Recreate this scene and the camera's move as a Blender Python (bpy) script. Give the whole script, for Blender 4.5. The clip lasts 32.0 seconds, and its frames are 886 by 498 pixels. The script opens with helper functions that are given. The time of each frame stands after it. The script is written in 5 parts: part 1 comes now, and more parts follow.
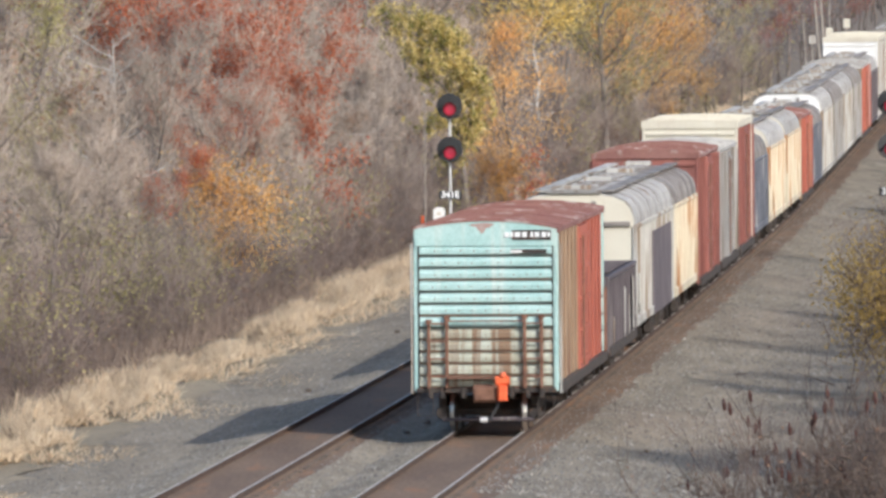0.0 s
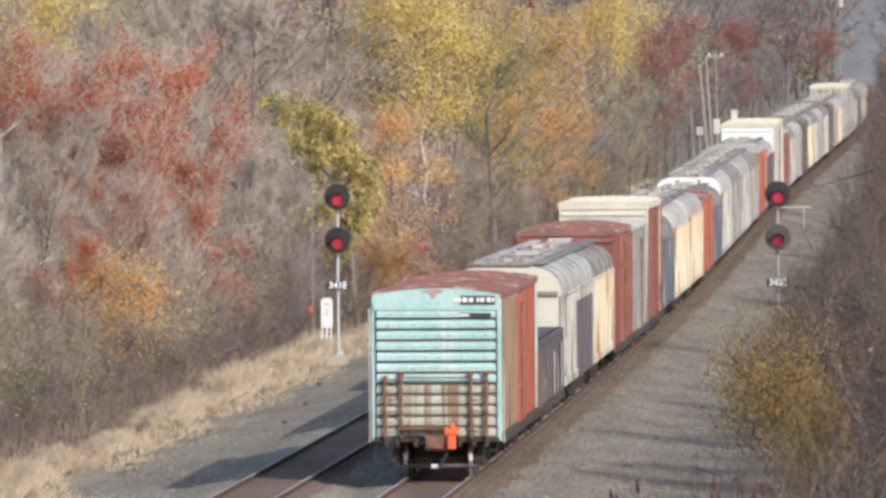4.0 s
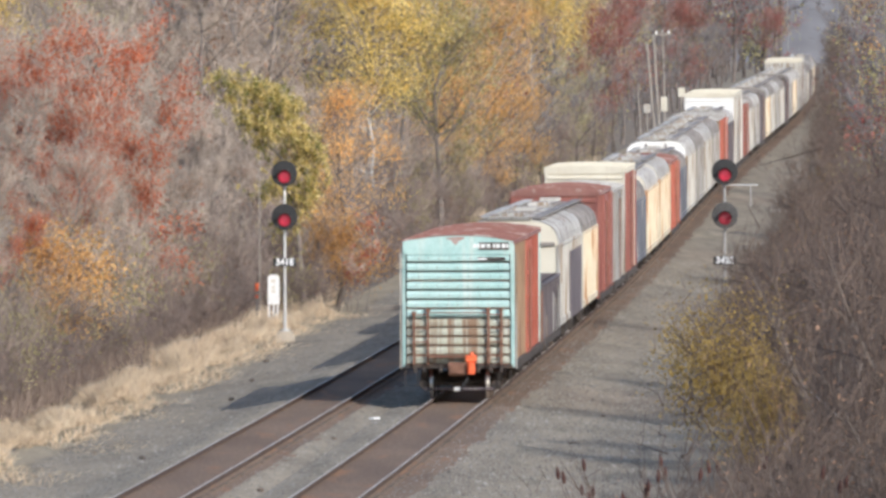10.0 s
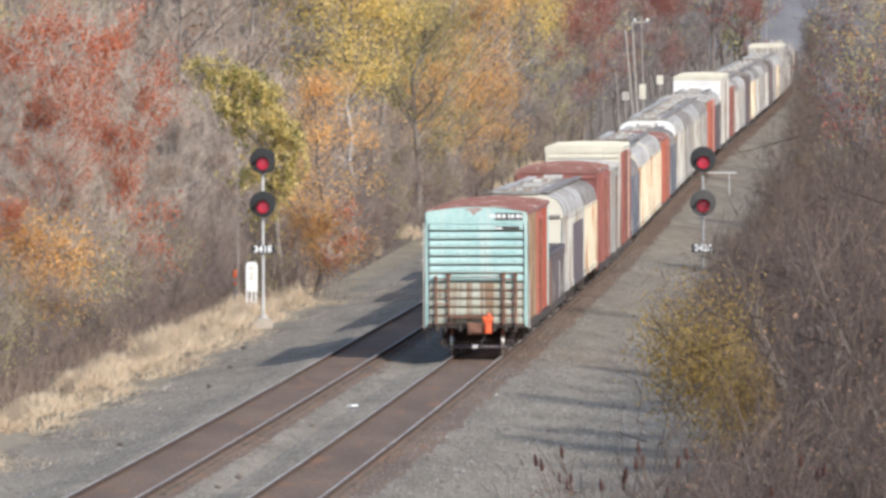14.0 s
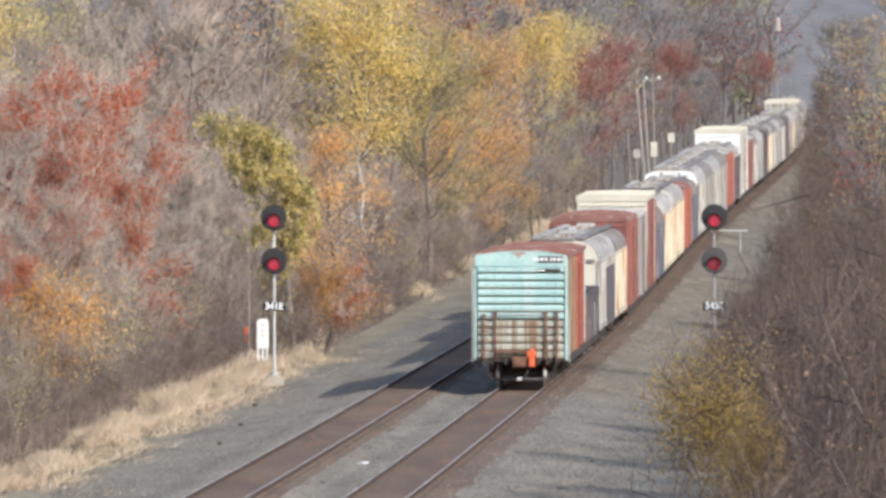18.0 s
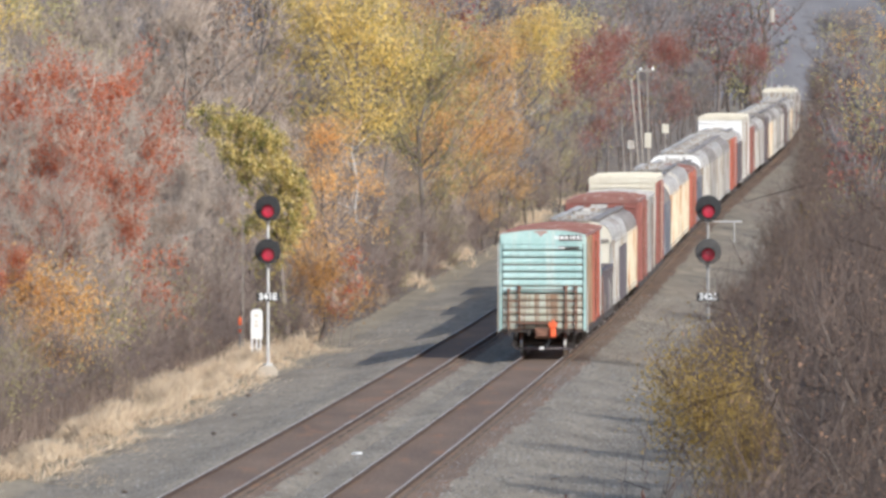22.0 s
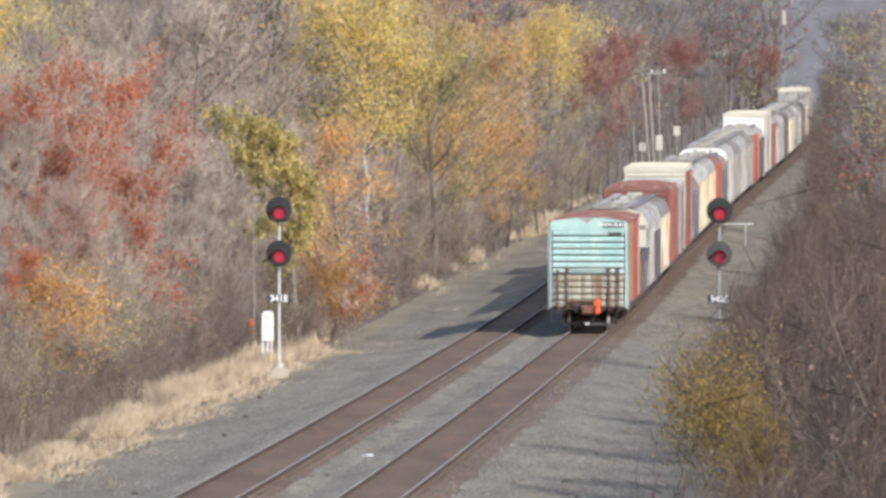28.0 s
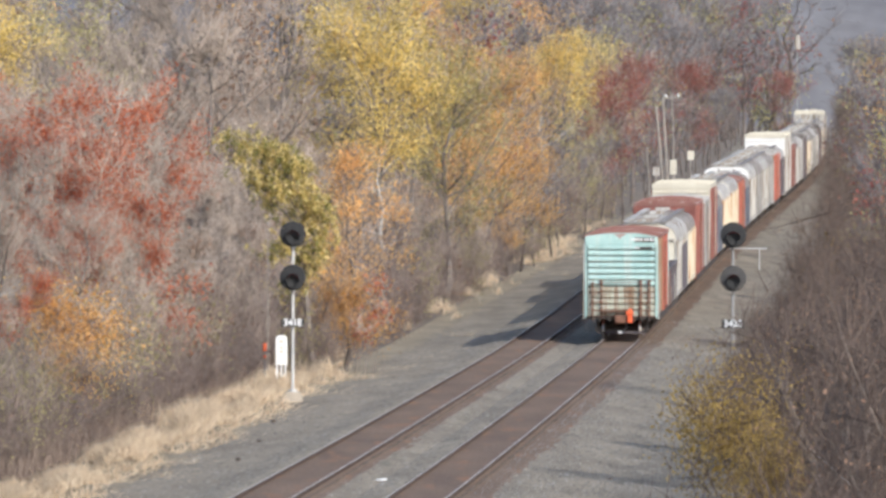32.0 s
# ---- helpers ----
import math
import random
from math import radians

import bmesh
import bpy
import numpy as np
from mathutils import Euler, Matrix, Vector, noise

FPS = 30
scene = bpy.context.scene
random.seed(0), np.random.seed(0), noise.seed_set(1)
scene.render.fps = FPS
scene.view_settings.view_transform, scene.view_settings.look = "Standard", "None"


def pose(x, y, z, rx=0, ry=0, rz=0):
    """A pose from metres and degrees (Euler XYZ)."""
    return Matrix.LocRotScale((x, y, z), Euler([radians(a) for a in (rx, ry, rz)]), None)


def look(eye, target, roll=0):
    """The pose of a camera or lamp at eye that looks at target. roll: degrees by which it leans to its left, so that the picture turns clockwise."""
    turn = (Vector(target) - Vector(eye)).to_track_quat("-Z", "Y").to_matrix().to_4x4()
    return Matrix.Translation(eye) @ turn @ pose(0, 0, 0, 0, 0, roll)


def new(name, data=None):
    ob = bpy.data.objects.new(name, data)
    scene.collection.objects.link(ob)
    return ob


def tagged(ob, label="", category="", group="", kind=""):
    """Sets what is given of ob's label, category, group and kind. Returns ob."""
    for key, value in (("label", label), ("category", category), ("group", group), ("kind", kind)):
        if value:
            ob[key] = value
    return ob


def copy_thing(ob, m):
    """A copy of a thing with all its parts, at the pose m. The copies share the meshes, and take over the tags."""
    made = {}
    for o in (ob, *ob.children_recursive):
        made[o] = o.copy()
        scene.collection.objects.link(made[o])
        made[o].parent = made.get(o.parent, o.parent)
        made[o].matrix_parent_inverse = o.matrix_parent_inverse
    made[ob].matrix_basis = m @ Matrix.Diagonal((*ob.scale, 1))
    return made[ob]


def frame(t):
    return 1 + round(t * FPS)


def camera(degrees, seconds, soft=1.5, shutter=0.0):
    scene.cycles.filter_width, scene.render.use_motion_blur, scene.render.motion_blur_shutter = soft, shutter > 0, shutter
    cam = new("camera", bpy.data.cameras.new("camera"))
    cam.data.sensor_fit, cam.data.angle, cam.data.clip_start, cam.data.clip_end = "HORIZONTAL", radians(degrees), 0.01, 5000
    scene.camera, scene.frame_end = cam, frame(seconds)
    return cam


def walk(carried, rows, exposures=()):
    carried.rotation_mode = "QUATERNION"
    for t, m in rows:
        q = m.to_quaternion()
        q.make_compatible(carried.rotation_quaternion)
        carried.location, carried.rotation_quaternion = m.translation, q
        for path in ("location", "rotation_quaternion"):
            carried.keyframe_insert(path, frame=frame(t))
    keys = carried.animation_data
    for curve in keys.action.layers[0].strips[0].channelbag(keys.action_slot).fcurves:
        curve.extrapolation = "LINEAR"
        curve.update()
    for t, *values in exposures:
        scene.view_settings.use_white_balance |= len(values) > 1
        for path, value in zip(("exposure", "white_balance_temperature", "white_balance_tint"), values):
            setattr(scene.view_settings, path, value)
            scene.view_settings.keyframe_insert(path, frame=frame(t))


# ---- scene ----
# ---- camera: held by hand on an overbridge, 9.6 m above the rails ----
EYE_Z = 9.606
cam = camera(5.985, 32.0, soft=3.2)


def aim(pan, tilt, roll):
    """The camera's pose from its bearing to the right of north, its tilt and its roll, in degrees."""
    return pose(0, 0, EYE_Z, 90 + tilt, 0, -pan) @ pose(0, 0, 0, 0, 0, roll)


walk(cam, [
    (0.0, aim(-0.9373, -1.7680, -0.476)),
    (0.5, aim(-0.9881, -1.6040, -0.464)),
    (1.0, aim(-0.8310, -1.7044, -0.453)),
    (1.5, aim(-0.6545, -1.5715, -0.441)),
    (2.0, aim(-0.4888, -1.3448, -0.429)),
    (2.5, aim(-0.3356, -1.2054, -0.417)),
    (4.5, aim(-0.1654, -1.1595, -0.370)),
    (5.0, aim(-0.1540, -1.2468, -0.358)),
    (5.5, aim(-0.0783, -1.3173, -0.346)),
    (6.0, aim(-0.0028, -1.4111, -0.334)),
    (6.5, aim(0.0267, -1.4286, -0.322)),
    (7.0, aim(0.0562, -1.3584, -0.310)),
    (7.5, aim(0.1034, -1.3409, -0.298)),
    (8.0, aim(0.1213, -1.3060, -0.286)),
    (8.5, aim(0.1624, -1.2709, -0.274)),
    (9.0, aim(0.1446, -1.3347, -0.262)),
    (9.5, aim(0.1213, -1.3753, -0.250)),
    (10.0, aim(0.1858, -1.3169, -0.239)),
    (10.5, aim(0.3960, -1.4053, -0.227)),
    (11.0, aim(0.4077, -1.4868, -0.215)),
    (11.5, aim(0.3782, -1.5448, -0.204)),
    (12.0, aim(0.3956, -1.6442, -0.192)),
    (12.5, aim(0.3781, -1.6614, -0.181)),
    (13.0, aim(0.3726, -1.6550, -0.169)),
    (13.5, aim(0.4201, -1.5031, -0.158)),
    (14.0, aim(0.3327, -1.4034, -0.147)),
    (14.5, aim(0.3329, -1.3447, -0.136)),
    (16.5, aim(0.2632, -1.2853, -0.093)),
    (17.0, aim(0.2696, -1.1389, -0.082)),
    (17.5, aim(0.2697, -1.0742, -0.072)),
    (18.0, aim(0.2580, -1.0156, -0.062)),
    (18.5, aim(0.3222, -0.9864, -0.052)),
    (19.0, aim(0.3516, -1.0622, -0.042)),
    (19.5, aim(0.4101, -1.1029, -0.032)),
    (20.0, aim(0.4334, -1.1786, -0.023)),
    (20.5, aim(0.4743, -1.2777, -0.013)),
    (21.0, aim(0.4396, -1.2248, -0.004)),
    (21.5, aim(0.4103, -1.1486, 0.005)),
    (22.0, aim(0.2991, -1.0786, 0.014)),
    (22.5, aim(0.3695, -1.0723, 0.022)),
    (23.0, aim(0.2992, -1.0546, 0.031)),
    (23.5, aim(0.2702, -1.0544, 0.039)),
    (24.0, aim(0.2760, -1.0604, 0.047)),
    (24.5, aim(0.2409, -1.0308, 0.054)),
    (26.5, aim(0.1940, -1.0712, 0.082)),
    (27.0, aim(0.2468, -1.0653, 0.089)),
    (27.5, aim(0.1475, -1.0947, 0.095)),
    (28.0, aim(0.2235, -1.0651, 0.101)),
    (28.5, aim(0.2178, -1.0650, 0.106)),
    (29.0, aim(0.1769, -1.0417, 0.112)),
    (29.5, aim(0.1826, -1.0064, 0.117)),
    (30.0, aim(0.0715, -0.9948, 0.121)),
    (30.5, aim(0.1004, -0.9713, 0.126)),
    (31.0, aim(0.0772, -1.0007, 0.130)),
    (31.5, aim(0.0307, -1.0240, 0.133)),
    (32.0, aim(0.1297, -0.9008, 0.137)),
], exposures=[(0.0, 0.37, 6040, 10), (8.0, 0.37, 6020, 10), (12.0, 0.48, 5960, 10), (14.5, 0.48, 5960, 10), (18.0, 0.44, 5960, 10), (32.0, 0.44, 5960, 10)])

# ---- daylight ----
SUN_ELEV, SUN_AZ = 31.0, 140.0      # degrees; bearing clockwise from north (+Y)
world = bpy.data.worlds.new("sky")
scene.world = world
world.use_nodes = True
_n = world.node_tree.nodes
_sky = _n.new("ShaderNodeTexSky")
_sky.sky_type = "NISHITA"
_sky.sun_disc = False
_sky.sun_elevation = radians(SUN_ELEV)
_sky.sun_rotation = radians(SUN_AZ)
_sky.dust_density = 2.0
world.node_tree.links.new(_sky.outputs[0], _n["Background"].inputs[0])
_n["Background"].inputs[1].default_value = 0.15
sun_data = bpy.data.lights.new("sun", "SUN")
sun_data.energy, sun_data.angle, sun_data.color = 2.8, radians(0.6), (1.0, 0.94, 0.85)
sun = new("sun", sun_data)
_e, _a = radians(SUN_ELEV), radians(SUN_AZ)
sun.matrix_world = look((0, 0, 60), (-math.sin(_a) * math.cos(_e) * 10, -math.cos(_a) * math.cos(_e) * 10, 60 - math.sin(_e) * 10))

# ---- the line of the railway ----
LEFT_TRACK = -3.88          # offset of the second track's centre


def track_x(y):
    """X of the centre line of the train's track at northing y."""
    y1 = min(max(y, 130.0), 900.0)
    u = y1 - 250
    x = 2.0317 + 0.058567 * u - 2.3969e-5 * u ** 2 + 1.08365e-7 * u ** 3 - 1.05302e-10 * u ** 4
    return x + (y - y1) * (0.0491 if y > 600 else 0.0692)


def track_z(y):
    """The line is level, then climbs from 330 m on."""
    u = min(max(y, 330.0), 1300.0) - 330.0
    return 0.0089 * (u * u / 160.0 if u < 80 else u - 40.0)


_ys = np.arange(-300.0, 2500.0, 1.0)
_xs = np.array([track_x(y) for y in _ys])
_arc = np.concatenate([[0], np.cumsum(np.hypot(np.diff(_xs), np.diff(_ys)))])


def arc_of(y):
    return float(np.interp(y, _ys, _arc))


def on_track(a, off=0.0):
    """The point at arc length a along the line, off metres to its right."""
    y = float(np.interp(a, _arc, _ys))
    g = (track_x(y + 1) - track_x(y - 1)) / 2
    n = math.hypot(1, g)
    return Vector((track_x(y) + off / n, y - off * g / n, track_z(y)))


def beside(y, off):
    return on_track(arc_of(y), off)

# ---- materials ----
def surf(name, c1, c2, scale=3.0, rough=0.75, metal=0.0, bump=0.15, c3=None, fine=40.0, streak=0.0, spread=0.0, at=0.5, along=1.0):
    """A worn surface: two tones at a broad and a fine scale, an optional third tone in upright streaks, and relief."""
    m = bpy.data.materials.new(name)
    m.use_nodes = True
    t = m.node_tree
    n, ln = t.nodes, t.links.new
    bsdf = n["Principled BSDF"]
    bsdf.inputs["Roughness"].default_value, bsdf.inputs["Metallic"].default_value = rough, metal
    co = n.new("ShaderNodeTexCoord")
    broad, small = n.new("ShaderNodeTexNoise"), n.new("ShaderNodeTexNoise")
    for node, sc, det in ((broad, scale, 5), (small, fine, 4)):
        node.inputs["Scale"].default_value, node.inputs["Detail"].default_value = sc, det
        grain = n.new("ShaderNodeMapping")
        grain.inputs["Scale"].default_value = (1, along, 1)
        ln(co.outputs["Object"], grain.inputs[0])
        ln(grain.outputs[0], node.inputs["Vector"])
    ramp = n.new("ShaderNodeValToRGB")
    ramp.color_ramp.elements[0].position, ramp.color_ramp.elements[1].position = at - 0.16, at + 0.16
    ramp.color_ramp.elements[0].color, ramp.color_ramp.elements[1].color = (*c1, 1), (*c2, 1)
    ln(broad.outputs[0], ramp.inputs[0])
    col = ramp.outputs[0]
    if c3 is not None:
        mp = n.new("ShaderNodeMapping")
        mp.inputs["Scale"].default_value = (3.0, 0.42, 0.16) if streak else (1, along, 1)
        ln(co.outputs["Object"], mp.inputs[0])
        st = n.new("ShaderNodeTexNoise")
        st.inputs["Scale"].default_value, st.inputs["Detail"].default_value = (1.6 if streak else scale * 2.3), 6
        ln(mp.outputs[0], st.inputs["Vector"])
        r2 = n.new("ShaderNodeValToRGB")
        k = streak or 0.3
        r2.color_ramp.elements[0].position, r2.color_ramp.elements[1].position = 0.66 - 0.3 * k, 0.80 - 0.3 * k
        r2.color_ramp.elements[0].color, r2.color_ramp.elements[1].color = (0, 0, 0, 1), (1, 1, 1, 1)
        ln(st.outputs[0], r2.inputs[0])
        mx = n.new("ShaderNodeMix")
        mx.data_type = "RGBA"
        mx.inputs[7].default_value = (*c3, 1)
        ln(r2.outputs[0], mx.inputs[0])
        ln(col, mx.inputs[6])
        col = mx.outputs[2]
    # fine grain
    g = n.new("ShaderNodeMix")
    g.data_type, g.blend_type = "RGBA", "OVERLAY"
    g.inputs[0].default_value = 0.35
    ln(col, g.inputs[6])
    ln(small.outputs[0], g.inputs[7])
    col = g.outputs[2]
    if spread:
        oi, hs = n.new("ShaderNodeObjectInfo"), n.new("ShaderNodeHueSaturation")
        ma = n.new("ShaderNodeMapRange")
        ma.inputs[3].default_value, ma.inputs[4].default_value = 1 - spread, 1 + spread
        ln(oi.outputs["Random"], ma.inputs[0])
        ln(ma.outputs[0], hs.inputs["Value"])
        ln(col, hs.inputs["Color"])
        col = hs.outputs[0]
    ln(col, bsdf.inputs["Base Color"])
    if bump:
        b = n.new("ShaderNodeBump")
        b.inputs["Strength"].default_value, b.inputs["Distance"].default_value = bump, 0.05
        ln(small.outputs[0], b.inputs["Height"])
        ln(b.outputs[0], bsdf.inputs["Normal"])
    return m


def leafy(name, c1, c2, c3, thin=0.0):
    """Leaves or twigs: every piece takes a tone between three."""
    m = bpy.data.materials.new(name)
    m.use_nodes = True
    t = m.node_tree
    n, ln = t.nodes, t.links.new
    bsdf = n["Principled BSDF"]
    bsdf.inputs["Roughness"].default_value = 0.65
    bsdf.inputs["Specular IOR Level"].default_value = 0.25
    geo, co = n.new("ShaderNodeNewGeometry"), n.new("ShaderNodeTexCoord")
    no = n.new("ShaderNodeTexNoise")
    no.inputs["Scale"].default_value = 0.55
    ln(co.outputs["Object"], no.inputs["Vector"])
    mix = n.new("ShaderNodeMath")
    mix.operation = "MULTIPLY_ADD"
    mix.inputs[1].default_value = 0.45
    ln(geo.outputs["Random Per Island"], mix.inputs[0])
    ma = n.new("ShaderNodeMath")
    ma.operation = "MULTIPLY"
    ma.inputs[1].default_value = 0.6
    ln(no.outputs[0], ma.inputs[0])
    ln(ma.outputs[0], mix.inputs[2])
    ramp = n.new("ShaderNodeValToRGB")
    e = ramp.color_ramp.elements
    e[0].position, e[1].position = 0.2, 0.8
    e[0].color, e[1].color = (*c1, 1), (*c3, 1)
    mid = e.new(0.5)
    mid.color = (*c2, 1)
    ln(mix.outputs[0], ramp.inputs[0])
    oi, hs, mr = n.new("ShaderNodeObjectInfo"), n.new("ShaderNodeHueSaturation"), n.new("ShaderNodeMapRange")
    mr.inputs[3].default_value, mr.inputs[4].default_value = 0.8, 1.2
    ln(oi.outputs["Random"], mr.inputs[0])
    ln(mr.outputs[0], hs.inputs["Value"])
    ln(ramp.outputs[0], hs.inputs["Color"])
    ln(hs.outputs[0], bsdf.inputs["Base Color"])
    if thin:
        tr, ms = n.new("ShaderNodeBsdfTranslucent"), n.new("ShaderNodeMixShader")
        ms.inputs[0].default_value = thin
        ln(hs.outputs[0], tr.inputs[0])
        ln(bsdf.outputs[0], ms.inputs[1])
        ln(tr.outputs[0], ms.inputs[2])
        ln(ms.outputs[0], n["Material Output"].inputs[0])
    return m


def lamp_mat(name, c, glow, strength):
    m = bpy.data.materials.new(name)
    m.use_nodes = True
    b = m.node_tree.nodes["Principled BSDF"]
    b.inputs["Base Color"].default_value = (*c, 1)
    b.inputs["Roughness"].default_value = 0.2
    b.inputs["Emission Color"].default_value = (*glow, 1)
    b.inputs["Emission Strength"].default_value = strength
    return m


M = {}
M["earth"] = surf("earth", (0.12, 0.095, 0.075), (0.20, 0.16, 0.12), 0.35, 0.95, bump=0.4, c3=(0.24, 0.19, 0.10), fine=9)
M["ballast"] = surf("ballast", (0.188, 0.155, 0.111), (0.288, 0.239, 0.172), 0.7, 0.95, bump=0.9, c3=(0.152, 0.132, 0.090), fine=7, along=0.22)
M["dirt"] = surf("tan_dirt", (0.24, 0.195, 0.13), (0.33, 0.27, 0.18), 0.6, 0.95, bump=0.6, c3=(0.20, 0.17, 0.115), fine=7, along=0.3)
M["rustbed"] = surf("rusty_ballast", (0.130, 0.082, 0.051), (0.188, 0.122, 0.076), 0.6, 0.95, bump=0.8, c3=(0.228, 0.118, 0.058), fine=8, along=0.2)
M["tie"] = surf("weathered_tie", (0.10, 0.08, 0.065), (0.17, 0.13, 0.10), 2.0, 0.9, bump=0.3)
M["railside"] = surf("rusty_rail", (0.06, 0.038, 0.028), (0.10, 0.062, 0.045), 3.0, 0.8, bump=0.1)
M["railtop"] = surf("worn_rail_head", (0.38, 0.345, 0.30), (0.54, 0.50, 0.44), 0.5, 0.55, 0.0, bump=0.02)
M["steel"] = surf("dark_steel", (0.035, 0.03, 0.028), (0.07, 0.055, 0.045), 4.0, 0.8, bump=0.1, c3=(0.12, 0.07, 0.045))
M["tread"] = surf("polished_tread", (0.76, 0.74, 0.71), (0.82, 0.80, 0.77), 4.0, 0.36, 1.0, bump=0.0)
RUST = (0.20, 0.09, 0.055)
M["aqua"] = surf("faded_aqua_paint", (0.345, 0.53, 0.50), (0.46, 0.63, 0.59), 1.3, 0.6, c3=(0.50, 0.60, 0.55), streak=0.3, fine=22, bump=0.05)
M["aqua_dirty"] = surf("stained_aqua_paint", (0.49, 0.52, 0.44), (0.39, 0.39, 0.30), 1.4, 0.65, c3=(0.24, 0.155, 0.095), streak=0.62, fine=22, bump=0.08)
M["rust"] = surf("rust", (0.16, 0.075, 0.045), (0.25, 0.13, 0.085), 4.0, 0.85, bump=0.2, c3=(0.10, 0.05, 0.035))
M["rust_roof"] = surf("rusty_galvanised_roof", (0.20, 0.085, 0.07), (0.28, 0.14, 0.115), 0.8, 0.8, bump=0.1, c3=(0.50, 0.44, 0.40), fine=15, streak=0.0)
M["orange"] = surf("orange_red_paint", (0.34, 0.095, 0.06), (0.42, 0.125, 0.08), 0.8, 0.65, c3=(0.25, 0.09, 0.06), streak=0.3, bump=0.05, spread=0.06)
M["tan"] = surf("tan_brown_paint", (0.28, 0.18, 0.11), (0.36, 0.25, 0.16), 1.2, 0.7, c3=(0.20, 0.11, 0.07), streak=0.5, bump=0.08)
M["cream"] = surf("cream_paint", (0.56, 0.51, 0.41), (0.64, 0.60, 0.49), 0.8, 0.6, c3=(0.40, 0.30, 0.20), streak=0.15, bump=0.05)
M["white"] = surf("white_paint", (0.74, 0.73, 0.70), (0.82, 0.81, 0.78), 0.8, 0.55, c3=(0.52, 0.48, 0.42), streak=0.1, bump=0.04)
M["gray"] = surf("weathered_gray_paint", (0.27, 0.26, 0.245), (0.39, 0.37, 0.345), 0.7, 0.7, c3=(0.17, 0.125, 0.09), streak=0.62, bump=0.06, spread=0.1)
M["pale"] = surf("pale_gray_paint", (0.40, 0.385, 0.35), (0.52, 0.50, 0.455), 0.6, 0.7, c3=(0.24, 0.17, 0.11), streak=0.62, bump=0.06, spread=0.1)
M["dark"] = surf("dark_gray_paint", (0.088, 0.072, 0.078), (0.135, 0.112, 0.118), 1.0, 0.7, c3=(0.28, 0.25, 0.23), streak=0.26, bump=0.06, spread=0.15)
M["blue"] = surf("slate_blue_paint", (0.085, 0.09, 0.108), (0.14, 0.145, 0.168), 0.9, 0.65, c3=(0.36, 0.35, 0.34), streak=0.4, bump=0.05, spread=0.1)
M["red"] = surf("red_brown_paint", (0.22, 0.078, 0.062), (0.30, 0.11, 0.085), 0.8, 0.65, c3=(0.20, 0.10, 0.08), streak=0.3, bump=0.05, spread=0.12)
M["streaky"] = surf("cream_paint_with_rust_streaks", (0.56, 0.49, 0.36), (0.70, 0.63, 0.48), 0.8, 0.7, c3=(0.41, 0.205, 0.09), streak=0.66, bump=0.06, spread=0.08)
M["roofgray"] = surf("galvanised_roof", (0.28, 0.265, 0.245), (0.50, 0.48, 0.45), 0.9, 0.75, bump=0.05, c3=(0.22, 0.17, 0.13), fine=9, spread=0.15)
M["roofdark"] = surf("dirty_roof", (0.12, 0.10, 0.088), (0.30, 0.27, 0.245), 0.7, 0.8, bump=0.06, c3=(0.44, 0.41, 0.38), fine=9, spread=0.15)
M["galv"] = surf("dull_galvanised_pipe", (0.30, 0.29, 0.275), (0.40, 0.39, 0.37), 3.0, 0.6, 0.2, bump=0.05)
M["faded_black"] = surf("faded_black_paint", (0.05, 0.047, 0.045), (0.085, 0.08, 0.075), 3.0, 0.8, bump=0.05)
M["black"] = surf("black_paint", (0.012, 0.012, 0.013), (0.03, 0.03, 0.03), 3.0, 0.7, bump=0.05)
M["silver"] = surf("aluminium_paint", (0.55, 0.54, 0.52), (0.66, 0.65, 0.62), 4.0, 0.5, 0.2, bump=0.05)
M["letter"] = surf("white_lettering", (0.75, 0.75, 0.73), (0.82, 0.82, 0.80), 6.0, 0.6, bump=0.0)
M["concrete"] = surf("concrete", (0.40, 0.34, 0.27), (0.50, 0.43, 0.34), 2.0, 0.9, bump=0.3)
M["hivis"] = surf("orange_marker_paint", (0.75, 0.11, 0.035), (0.82, 0.17, 0.055), 5.0, 0.5, bump=0.0)
M["redlamp"] = lamp_mat("lit_red_lens", (0.30, 0.02, 0.035), (1.0, 0.075, 0.13), 0.27)
M["redlamp_dim"] = lamp_mat("dim_red_lens", (0.26, 0.03, 0.045), (1.0, 0.10, 0.15), 0.07)
M["redglass"] = lamp_mat("outer_red_glass", (0.17, 0.016, 0.026), (1.0, 0.07, 0.11), 0.09)
M["wood"] = surf("weathered_wood", (0.30, 0.26, 0.22), (0.42, 0.38, 0.33), 2.0, 0.85, bump=0.2)
M["bark"] = surf("gray_bark", (0.16, 0.13, 0.11), (0.28, 0.24, 0.21), 2.0, 0.9, bump=0.3, spread=0.2)
M["bark_dark"] = surf("dark_bark", (0.09, 0.072, 0.062), (0.15, 0.122, 0.105), 2.0, 0.9, bump=0.3, spread=0.2)
M["bark_light"] = surf("light_gray_bark", (0.27, 0.225, 0.175), (0.40, 0.335, 0.26), 2.0, 0.9, bump=0.3, spread=0.2)
M["bark_pale"] = surf("pale_bark", (0.46, 0.43, 0.385), (0.62, 0.585, 0.53), 2.0, 0.85, bump=0.2)
M["twig"] = leafy("bare_twigs", (0.280, 0.222, 0.176), (0.375, 0.300, 0.238), (0.49, 0.400, 0.322))
M["twig_dark"] = leafy("dark_twigs", (0.080, 0.055, 0.042), (0.130, 0.093, 0.072), (0.200, 0.147, 0.116))
M["twig_brown"] = leafy("brown_stems", (0.17, 0.125, 0.10), (0.24, 0.185, 0.15), (0.33, 0.265, 0.22))
